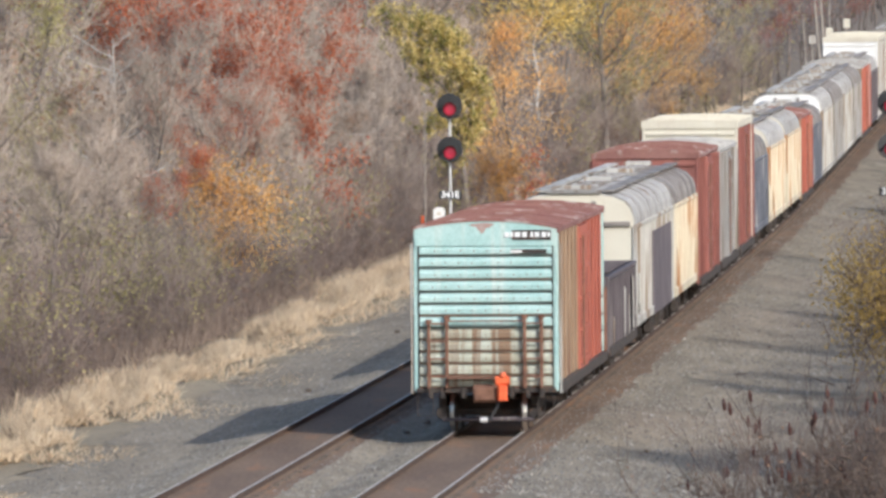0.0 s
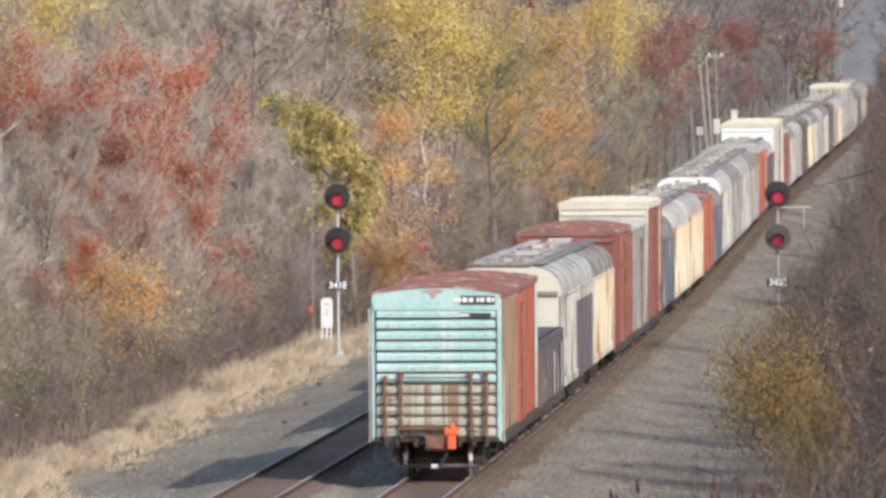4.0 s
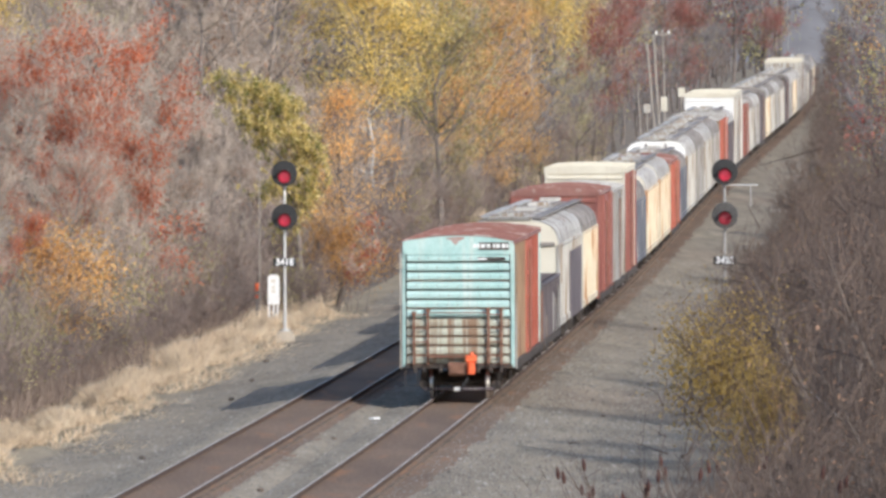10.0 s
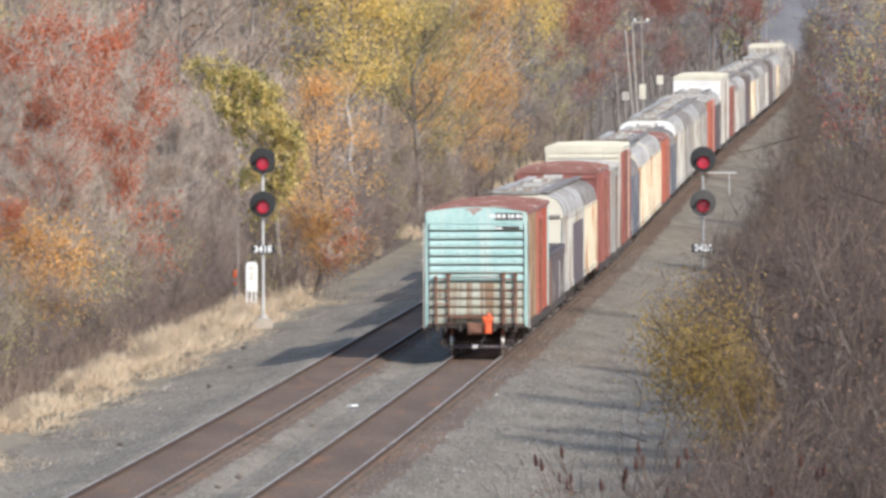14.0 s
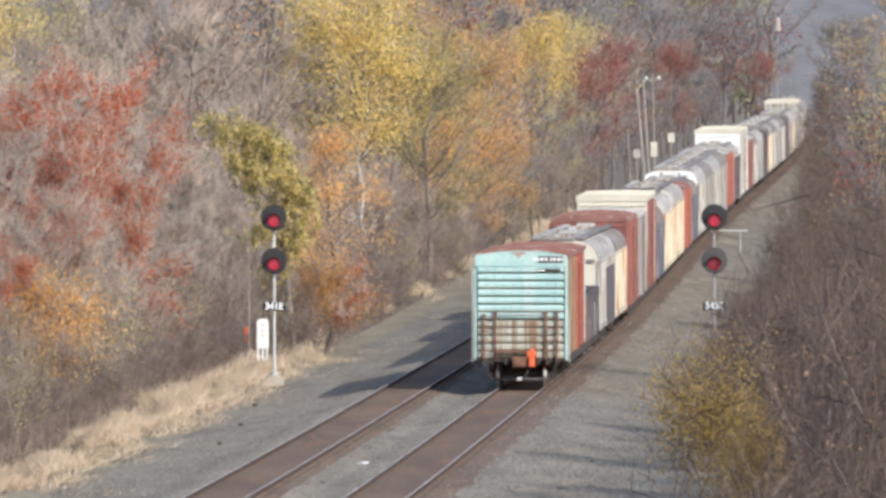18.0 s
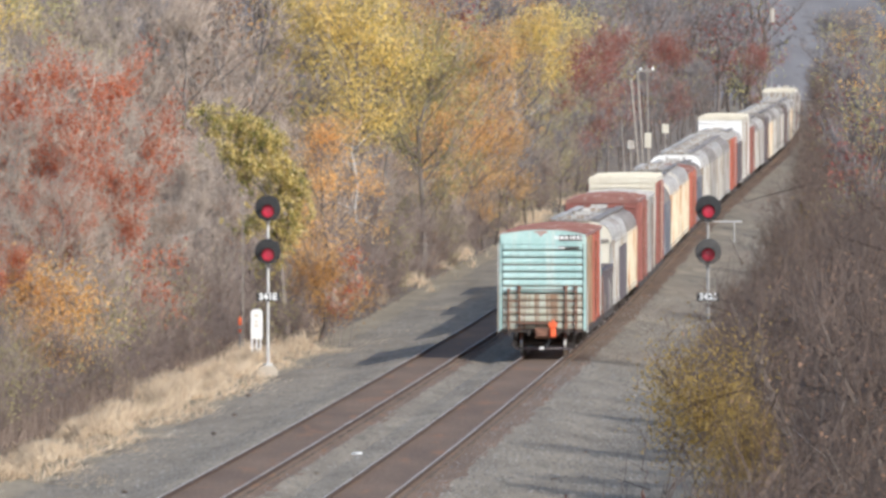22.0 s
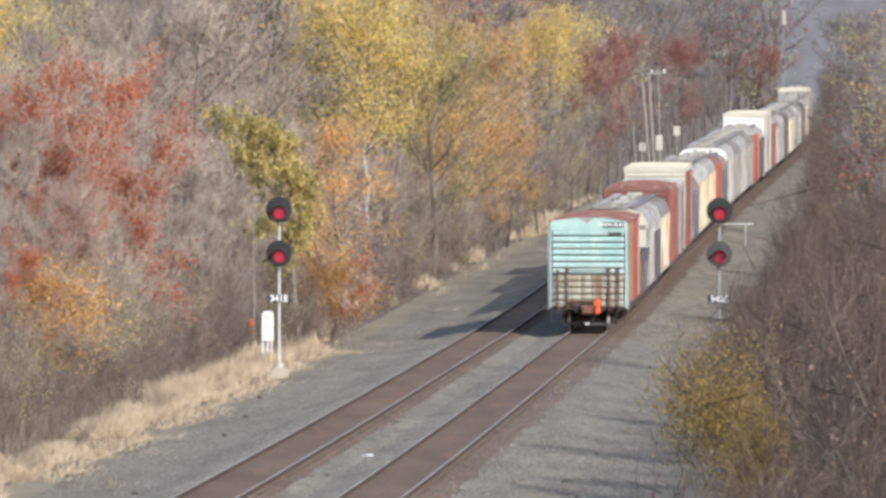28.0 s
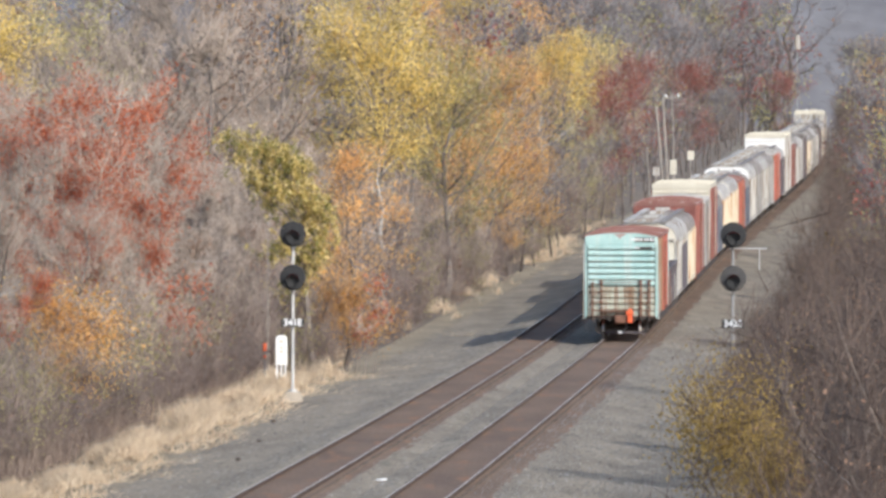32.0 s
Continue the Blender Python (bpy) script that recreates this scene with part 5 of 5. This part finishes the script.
def vine_tree(x, y, z, size):
    """A leaning trunk hung with golden and green vine leaves in drooping clumps."""
    root = empty("vine_covered_tree", pose(x, y, z) @ Matrix.Scale(size, 4), "leaning tree hung with golden and green vine leaves", "tree")
    rng = np.random.RandomState(103)
    # clumps: across, height, half width, half height, fullness
    clumps = [(-2.1, 8.75, 0.7, 0.5, 0.45), (-1.7, 8.1, 0.5, 0.6, 0.3), (-1.15, 8.45, 0.72, 0.6, 0.7), (-0.5, 8.1, 0.8, 0.62, 1.0), (0.05, 7.65, 0.5, 0.6, 1.0), (-1.1, 7.5, 0.62, 0.55, 0.6),
              (-0.3, 7.0, 0.85, 0.6, 1.0), (-0.9, 6.5, 0.45, 0.4, 0.4), (0.65, 6.5, 0.6, 0.55, 1.0), (1.05, 6.05, 0.4, 0.5, 0.9), (0.3, 6.0, 0.6, 0.5, 0.9),
              (0.9, 5.1, 0.48, 0.65, 0.9), (-0.5, 4.95, 0.55, 0.55, 0.7), (0.5, 4.5, 0.5, 0.65, 0.7), (-0.3, 3.5, 0.5, 0.5, 0.3), (0.3, 3.7, 0.3, 0.45, 0.4)]
    stem = [(0.75, 0.9, -0.6), (0.6, 0.8, 1.6), (0.4, 0.5, 3.6), (0.25, 0.1, 5.4), (-0.1, 0.0, 7.0), (-0.6, 0.0, 8.2)]
    wood = Geo().tube(stem, [0.10, 0.09, 0.08, 0.07, 0.05, 0.02], 7)
    base, tip, gold, green = [], [], [], []
    for cx, cz, rx, rz, full in clumps:
        a = min(stem, key=lambda p: abs(p[2] + 0.8 - cz))
        cy = rng.uniform(-0.4, 0.4)
        wood.tube([a, ((a[0] + cx) / 2, cy / 2, (a[2] + cz) / 2 + 0.2), (cx, cy, cz)], [0.05, 0.035, 0.01], 4, cap=False)
        for k in range(26):
            b = np.array([cx, cy, cz]) + rng.normal(size=3) * (rx * 0.4, 0.3, rz * 0.4)
            base.append(b)
            tip.append(b + rng.normal(size=3) * 0.3 + (-0.15, 0, 0.15))
        # leaves in strands that droop within the clump
        for k in range(int(100 * full * rx * rz / 0.4) + 6):
            r = rng.normal(size=3) * 0.42
            p0 = np.array([cx + r[0] * rx * 1.45, cy + r[1] * 0.7, cz + r[2] * rz * 1.1])
            lst = green if rng.uniform() < 0.30 + 0.2 * (cx < -0.3) * (cz < 5.5) else gold
            m = rng.randint(9, 22)
            drop = np.linspace(0, rng.uniform(0.1, 0.42), m)
            lst.append(p0 + np.stack([rng.normal(size=m) * 0.07, rng.normal(size=m) * 0.07, rng.normal(size=m) * 0.05 - drop], 1))
    part("trunk", wood, M["bark"], root)
    v, f = twig_cones(np.array(base), np.array(tip), np.full(len(base), 0.012))
    new("crown", raw_mesh("crown", v, f, M["twig"])).parent = root
    for lst, key, words in ((gold, "leaf_vine", "golden vine leaves"), (green, "leaf_vine_green", "green vine leaves")):
        c = np.concatenate(lst)
        v, f = leaf_quads(c, np.full(len(c), 0.055), rng)
        ob = new("foliage", raw_mesh("foliage", v, None, M[key], f))
        ob.parent = root
        ob["label"] = words


_used = set()


def plant(key, x, y, size, turn, z=None, group=""):
    """Sets a tree of that kind on the ground; its first use takes the model itself."""
    if z is None:
        z = ground_z(x - track_x(y)) + track_z(y) + 0.1
    m = pose(x, y, z, 0, 0, turn) @ Matrix.Scale(size, 4)
    ob = protos[key]
    if key in _used:
        ob = copy_thing(ob, m)
        ob.matrix_basis = m
    else:
        _used.add(key)
        ob.matrix_basis = m
    if group:
        ob["group"] = group
    return ob


def at_view(px, y):
    """X at northing y along the bearing px."""
    return (px - 784) / 15000.0 * y


def placed(key, px, y, ytop, turn, height):
    """A tree along the bearing px at northing y, its crown reaching the elevation ytop."""
    x = at_view(px, y)
    zb = ground_z(x - track_x(y)) + track_z(y) + 0.1
    zt = EYE_Z - (ytop - 72) / 15000.0 * y
    return plant(key, x, y, (zt - zb) / height, turn)


# trees that stand out by colour
placed("rust0", 205, 300, -5, 20, 11.3)
placed("rust2", 150, 305, -15, 110, 11.3)
placed("rust1", 75, 306, -10, 140, 11.3)
placed("rust2", 15, 308, 10, 250, 11.3)
placed("rust1", 258, 297, 92, 300, 11.3)
placed("rust0", 148, 286, 222, 75, 11.3)
placed("rust2", 95, 288, 235, 200, 11.3)
placed("rust1", 172, 290, 205, 200, 11.3)
placed("rshrub", 345, 303, 250, 140, 3.0)
placed("rshrub", 320, 300, 285, 40, 3.0)
placed("rshrub", 372, 306, 275, 250, 3.0)
placed("rust2", 45, 262, 330, 20, 11.3)
vine_tree(at_view(553, 335), 335.0, EYE_Z - 10.66, 1.117)
placed("rshrub", 684, 336, 290, 30, 3.0)
placed("oshrub", 168, 262, 362, 30, 3.7)
placed("oshrub", 672, 338, 345, 120, 3.7)
placed("orange0", 640, 340, 120, 15, 10.8)
placed("yellow0", 745, 440, -130, 10, 10.8)
placed("yellow1", 640, 455, -140, 77, 10.8)
placed("pale", 712, 415, 95, 70, 10.8)
placed("orange0", 880, 500, -90, 130, 10.8)
placed("orange1", 940, 550, -50, 215, 10.8)
placed("orange1", 845, 460, 75, 300, 10.8)
placed("orange0", 862, 470, -70, 170, 10.8)
placed("orange1", 905, 480, 110, 40, 10.8)
placed("orange0", 965, 520, 120, 80, 10.8)
placed("olive0", 1012, 622, 0, 33, 10.8)
placed("olive1", 1050, 655, -60, 120, 10.8)
placed("olive0", 1046, 600, 60, 200, 10.8)
placed("yellow1", 1032, 610, -75, 20, 10.8)
placed("red0", 1085, 638, -30, 60, 10.8)
placed("red1", 1150, 690, -45, 10, 10.8)
placed("red0", 1120, 660, -5, 200, 10.8)
placed("orange1", 930, 500, -20, 60, 10.8)
placed("orange0", 900, 470, 60, 330, 10.8)
placed("olive1", 822, 430, -60, 140, 10.8)
placed("yellow0", 700, 425, -110, 300, 10.8)
placed("red1", 1250, 790, -30, 90, 10.8)
placed("olive1", 1160, 860, -60, 240, 10.8)
placed("sparse1", 480, 420, -150, 20, 10.8)
placed("bare2", 560, 440, -160, 20, 10.8)
placed("bare0", 390, 400, -150, 20, 10.8)
placed("bare1", 330, 410, -150, 70, 10.8)
placed("red0", 1418, 1000, -15, 25, 10.8)
placed("olive1", 120, 400, -140, 90, 10.8)
placed("yellow0", 20, 380, -120, 200, 10.8)
placed("olive0", -170, 290, 30, 250, 10.8)
placed("olive1", -215, 262, 250, 110, 10.8)
placed("orange0", 760, 520, -150, 310, 10.8)
placed("yellow1", 850, 570, -160, 250, 10.8)
placed("orange1", 960, 640, -150, 20, 10.8)
placed("sparse0", 30, 440, -190, 20, 10.8)
placed("sparse1", 110, 460, -190, 80, 10.8)
placed("bare1", 200, 450, -190, 130, 10.8)
placed("bare2", 300, 450, -190, 170, 10.8)
placed("sparse0", -60, 420, -150, 60, 10.8)
placed("bare3", -150, 400, -120, 10, 10.8)
placed("sparse1", 400, 470, -190, 210, 10.8)
placed("pale", -30, 268, 90, 40, 10.8)
placed("pale", 985, 560, 20, 200, 10.8)
for i in range(13):
    placed("far%d" % (0, 1, 0, 2, 0)[i % 5], -80 + 62 * i, 500 + 17 * (i % 4), -250, 47 * i, 12.5)
for i in range(12):
    _oy = 206.0 + 8.5 * i
    plant("olivebush", track_x(_oy) - (15.6, 17.2, 16.2)[i % 3], _oy, (0.9, 1.1, 0.8, 1.0)[i % 4], 83 * i)
# the wood on the left of the line, front to back
_rt = random.Random(21)
_y = 176.0
while _y < 480:
    for row, (o0, o1) in enumerate(((-15.8, -14.0), (-20, -16.5), (-27, -22), (-36, -29))):
        if row == 3 and _rt.random() < 0.65:
            continue
        o = _rt.uniform(o0, o1)
        y = _y + _rt.uniform(0, 6)
        x = track_x(y) + o
        if x < -0.08 * y - 3:
            continue
        k = _rt.choice(["bare0", "bare1", "bare2", "bare3", "sparse0", "sparse1", "sparse2"])
        plant(k, x, y, _rt.uniform(0.55, 0.8) * (0.72, 1.0, 1.3, 1.5)[row], _rt.uniform(0, 360))
    _y += 7.5
_y = 480.0
while _y < 1330:
    for row, (o0, o1) in enumerate(((-12.5, -10), (-18, -14), (-30, -22))):
        o = _rt.uniform(o0, o1)
        y = _y + _rt.uniform(0, 8)
        k = _rt.choice(["far0", "far1", "far0", "far3", "far2", "far0"] if (row and _y < 640) else ["far0", "far0", "far0", "far1" if row else "far0"])
        plant(k, track_x(y) + o, y, _rt.uniform(0.85, 1.15) * (0.5, 1.15, 1.65)[row] * (1 + (_y - 480) / 2200), _rt.uniform(0, 360))
    _y += 14.0 if _y < 760 else 20.0
# the woods close in behind the far end of the train
for i in range(22):
    y = 1090 + 9.0 * i
    px = 784 + 420 + 232 * ((i * 0.618) % 1.0)
    plant("far%d" % (0, 3, 0, 1)[i % 4], at_view(px, y), y, 1.5 + 0.5 * ((i * 0.37) % 1.0), 61 * i, track_z(y) - 0.5)
for i in range(12):
    y = 1000 + 20.0 * i
    plant("far%d" % (0, 1, 0)[i % 3], at_view(784 + 765 + 14 * (i % 4), y), y, 1.1, 83 * i, track_z(y) - 0.5)
# tall trees on the right bank, beside the view; the brown oaks shade the road in bands
_ry = 118.0
while _ry < 300:
    plant(_rt.choice(["bare0", "bare1", "bare2", "bare3", "sparse0"]), 0.061 * _ry + _rt.uniform(5.0, 8.0), _ry, _rt.uniform(0.95, 1.2), _rt.uniform(0, 360))
    _ry += 17.0
# three unseen oaks added to darken the near brush with their shade
for x, y in ((15.5, 110.0), (18.5, 118.0), (13.0, 103.0)):
    plant("oak0", x, y, 0.95, 9 * x)
for i, yb in enumerate((179, 258, 318, 371, 389, 440, 482, 520, 552)):
    plant("oak%d" % (i % 2), track_x(yb - 13) + 17.2, yb - 13, (1.0, 0.9, 0.7, 1.0, 0.8)[i % 5], 70 * i)
plant("weed", 9.31, 328.7, 1.0, 0, -0.55)
# low brush along the grass
_y = 172.0
while _y < 640:
    for o0, o1 in ((-14.2, -13.2), (-16.5, -14.5)):
        y = _y + _rt.uniform(0, 3)
        plant(_rt.choice(["shrub0", "shrub2", "shrub2", "shrub3"] if y < 290 else ["shrub0", "shrub1", "shrub2", "shrub3"]), track_x(y) + _rt.uniform(o0, o1) + (0 if y < 330 else 2.4), y, _rt.uniform(0.6, 1.05) * (1 if y < 400 else 1.2), _rt.uniform(0, 360))
    _y += 4.3 if _y < 360 else 7.5

# mounds of low brush that close the grass in
_y = 172.0
while _y < 570:
    for o0, o1 in (((-13.6, -12.9),) if _y < 332 else ((-12.2, -11.0), (-14.4, -12.8))):
        if 515 < _y < 560 and o1 > -12:
            continue
        y = _y + _rt.uniform(0, 3)
        plant(_rt.choice(["low0", "low1"]), track_x(y) + _rt.uniform(o0, o1), y, _rt.uniform(0.8, 1.25) * (0.9 if y < 332 else 1.15) * (1.25 if o0 < -14 else 1), _rt.uniform(0, 360))
    _y += 4.0 if _y < 400 else 5.5

for i in range(84):
    y = 338 + 2.9 * i + _rt.uniform(0, 3)
    plant("low%d" % (i % 2), track_x(y) + (-15.0, -17.5)[i % 2] + _rt.uniform(-0.8, 0.8), y, _rt.uniform(1.5, 2.2), _rt.uniform(0, 360))

# the brush on the right of the line
plant("yshrub", 7.84, 208.3, 1.45, 20, -0.6)
plant("yshrub", 8.43, 205.0, 1.0, 140, -0.6)
_y = 150.0
while _y < 400:
    for row, (o0, o1) in enumerate(((8.9, 10.0), (10.6, 13), (13.5, 19))):
        o = _rt.uniform(o0, o1)
        y = _y + _rt.uniform(0, 4)
        x = track_x(y) + o
        if x > 0.062 * y + 4 or (row == 2 and _rt.random() < 0.5) or (y < 212 and x < 0.045 * y):
            continue
        plant(_rt.choice(["dark0", "dark1", "dark2"]), x, y, _rt.uniform(0.8, 1.1) * (0.95, 1.3, 1.6)[row], _rt.uniform(0, 360))
    _y += 4.8
for y, o, s in ((246, 7.4, 0.8), (254, 7.7, 0.75), (262, 7.3, 0.7), (271, 7.0, 0.72), (279, 7.4, 0.7), (284, 6.6, 0.5), (236, 7.8, 0.8), (222, 8.4, 0.8), (215, 8.6, 0.7)):
    plant(_rt.choice(["dark0", "dark1", "dark2"]), track_x(y) + o, y, s, _rt.uniform(0, 360))
_y = 292.0
while _y < 475:
    y = _y + _rt.uniform(0, 3)
    plant(_rt.choice(["dark0", "dark1", "dark2"]), track_x(y) + _rt.uniform(6.2, 7.5), y, _rt.uniform(0.42, 0.68), _rt.uniform(0, 360))
    _y += 6.0
_y = 400.0
while _y < 1250:
    near = 7.4 if _y < 520 else 6.4 if _y < 640 else 4.4
    for row, (o0, o1) in enumerate(((near, near + 1.5), (near + 3, near + 6), (near + 9, near + 17))):
        y = _y + _rt.uniform(0, 8)
        if row == 2 and _rt.random() < 0.4:
            continue
        k = _rt.choice(["dark0", "dark1", "dark2"]) if row == 0 else _rt.choice(["far0", "far2", "far1", "far1", "far3"])
        plant(k, track_x(y) + _rt.uniform(o0, o1), y, _rt.uniform(0.85, 1.15) * (1.05, 0.72, 1.1)[row] * (1 + (_y - 400) / 1700), _rt.uniform(0, 360))
    _y += 14.0
for y, o, k in ((282, 8.2, 0.8), (296, 9.3, 1.0), (310, 8.6, 0.9), (326, 9.8, 1.0), (343, 8.4, 0.9), (262, 9.6, 1.0), (366, 9.0, 1.0), (392, 8.6, 0.9), (240, 10.2, 1.1), (420, 9.2, 1.2)):
    plant("goldbrush", track_x(y) + o, y, k, y * 7)
for x, y, s in ((2.2, 124, 1.1), (3.3, 126, 1.05), (1.4, 128, 0.95), (4.3, 123, 1.1)):
    plant("sumac", (x + 1.05) * 0.973, y * 0.973, s, x * 77, -0.6)
for x, y, s in ((2.4, 122, 0.98), (3.4, 124, 1.05), (4.6, 122, 1.1), (5.6, 127, 1.15), (1.6, 125, 0.9), (4.2, 130, 1.05), (2.9, 132, 0.95), (6.3, 136, 1.2), (7.4, 146, 1.2), (0.9, 127, 0.8), (5.4, 140, 1.1), (3.9, 120, 1.0), (2.9, 126, 1.0)):
    plant(_rt.choice(["dark0", "dark1", "dark2"]), (x + 1.15) * 0.973, y * 0.973, s, _rt.uniform(0, 360), -0.6)


def grass_strip():
    """Dry grass along the edge of the brush."""
    rng = np.random.RandomState(12)
    n = 105000
    y = 168 + rng.uniform(0, 1, n) ** 1.6 * 510
    o = np.where(rng.uniform(0, 1, n) < 0.85, -11.3 + rng.normal(size=n) * 0.62, rng.uniform(-11.5, -7.4, n))
    lump = np.array([noise.noise(Vector((a * 0.11, b * 0.45, 7))) + 0.5 * noise.noise(Vector((a * 0.4, b * 1.1, 2))) for a, b in zip(y, o)])
    keep = lump > np.interp(y, [168, 235, 300, 307, 315, 335, 350, 510, 525, 556, 566, 680], [-0.02, -0.10, -0.15, 0.1, -0.2, -0.1, 0.42, 0.42, -0.3, -0.3, 0.45, 0.5])
    y, o, lump = y[keep], o[keep], lump[keep]
    x = np.array([track_x(v) for v in y]) + o
    rise = np.array([track_z(v) for v in y])
    base = np.stack([x, y, rise - 0.74 + np.where(o < -10.0, 0.75, 0.1) * np.clip(lump + 0.1, 0, 1)], 1)
    hgt = (0.24 + 0.35 * np.clip(lump + 0.2, 0, 1)) * rng.uniform(0.5, 1.2, len(x)) * np.where(o > -9.8, 0.45, 1.0)
    tip = base + np.stack([rng.normal(size=len(x)) * 0.2, rng.normal(size=len(x)) * 0.2, hgt], 1)
    v, f = twig_cones(base, tip, np.full(len(x), 0.019))
    ob = new("dry_grass", raw_mesh("dry_grass", v, f, M["grass"]))
    tagged(ob, "strip of pale dry grass between ballast and brush", "grass", kind="stuff")


grass_strip()


def leaning_stem(pts, r, label):
    """A long bare pale stem that leans out of the brush."""
    root = empty("leaning_stem", pose(pts[0][0], pts[0][1], pts[0][2]), label, "stem")
    o = Vector(pts[0])
    pp = [Vector(p) - o for p in pts]
    part("stem", Geo().tube(pp, [r * (1 - 0.75 * i / (len(pp) - 1)) for i in range(len(pp))], 5), M["bark_pale"], root)
    for i in range(1, len(pp) - 1):
        side = Vector((0.25 * (-1) ** i, 0.1, 0.5))
        part("side_shoot", Geo().tube([pp[i], pp[i] + side * 0.6, pp[i] + side], [r * 0.4, r * 0.25, r * 0.08], 4), M["bark_pale"], root)


leaning_stem([(10.9, 172, -0.4), (9.6, 171, 1.2), (8.6, 171, 2.2), (7.8, 172, 2.9), (7.3, 172, 3.6)], 0.015, "long pale bare stem leaning out of the brush")
leaning_stem([(-12.71, 298.2, 0.87), (-12.50, 298.7, 2.34), (-12.08, 299.2, 3.40), (-11.65, 299.2, 4.34), (-11.23, 299.2, 5.18)], 0.017, "pale bare stem leaning through the brush")
leaning_stem([(-9.35, 304.5, 0.69), (-9.03, 304.5, 3.32), (-8.51, 304.5, 4.37), (-7.77, 304.5, 4.32), (-7.14, 304.5, 4.58), (-6.41, 304.5, 5.05)], 0.016, "pale crooked branch reaching over the grass")
leaning_stem([(11.0, 180, -0.3), (9.9, 180, 0.4), (8.9, 180, 0.9), (7.9, 181, 1.2), (7.1, 181, 1.25)], 0.013, "low pale bare stem lying through the brush")


def undergrowth():
    """Withered weeds on the floor of the brush."""
    rng = np.random.RandomState(77)
    n = 34000
    left = rng.uniform(0, 1, n) < 0.62
    y = np.where(left, 170 + rng.uniform(0, 1, n) ** 1.5 * 330, 150 + rng.uniform(0, 1, n) ** 1.4 * 240)
    o = np.where(left, -12.1 - np.abs(rng.normal(size=n)) * 2.6, 8.3 + np.abs(rng.normal(size=n)) * 3.0)
    x = np.array([track_x(v) for v in y]) + o
    z = np.array([ground_z(v) for v in o]) + np.array([track_z(v) for v in y]) - 0.05
    base = np.stack([x, y, z], 1)
    h = rng.uniform(0.3, 1.15, n)
    tip = base + np.stack([rng.normal(size=n) * 0.25, rng.normal(size=n) * 0.25, h], 1)
    v, f = twig_cones(base, tip, np.full(n, 0.026))
    ob = new("undergrowth", raw_mesh("undergrowth", v, f, M["under"]))
    tagged(ob, "withered brown weeds on the floor of the brush", "undergrowth", kind="stuff")


undergrowth()

# ---- what moves ----
def motions():
    times = [0.0, 2, 4, 6, 8, 10, 12, 14, 16, 18, 20, 22, 24, 26, 28, 30, 32]
    first = train[0]
    tail_axle = first[1] - first[2] - 0.87          # how far the rearmost axle lies ahead of the tail
    for car, mid, half in train:
        rows = []
        for t in times:
            a = arc_of(tail_y(t)) - tail_axle + mid
            p, q = on_track(a - half), on_track(a + half)
            d = q - p
            c = (p + q) / 2
            rows.append((t, pose(c.x, c.y, c.z + 0.006, math.degrees(math.atan2(d.z, math.hypot(d.x, d.y))), 0, -math.degrees(math.atan2(d.x, d.y)))))
        walk(car, rows)
    # the last car's rear wheels roll
    for ws in tail_sets[:2]:
        y = ws.location.y
        rows, n = [], 320
        for i in range(n + 1):
            t = 32.0 * i / n
            turn = -(arc_of(tail_y(t)) - arc_of(tail_y(0))) / 0.42
            rows.append((t, pose(0, y, 0.42, math.degrees(turn))))
        walk(ws, rows)
    # the signal lights go out: added discs move before the lenses to hide them
    for v in lens_covers:
        shut, wide = pose(0, -0.12, -0.12), pose(0, 0.20, -0.04)
        walk(v, [(0.0, wide), (31.2, wide), (31.38, shut), (32.0, shut)])


motions()
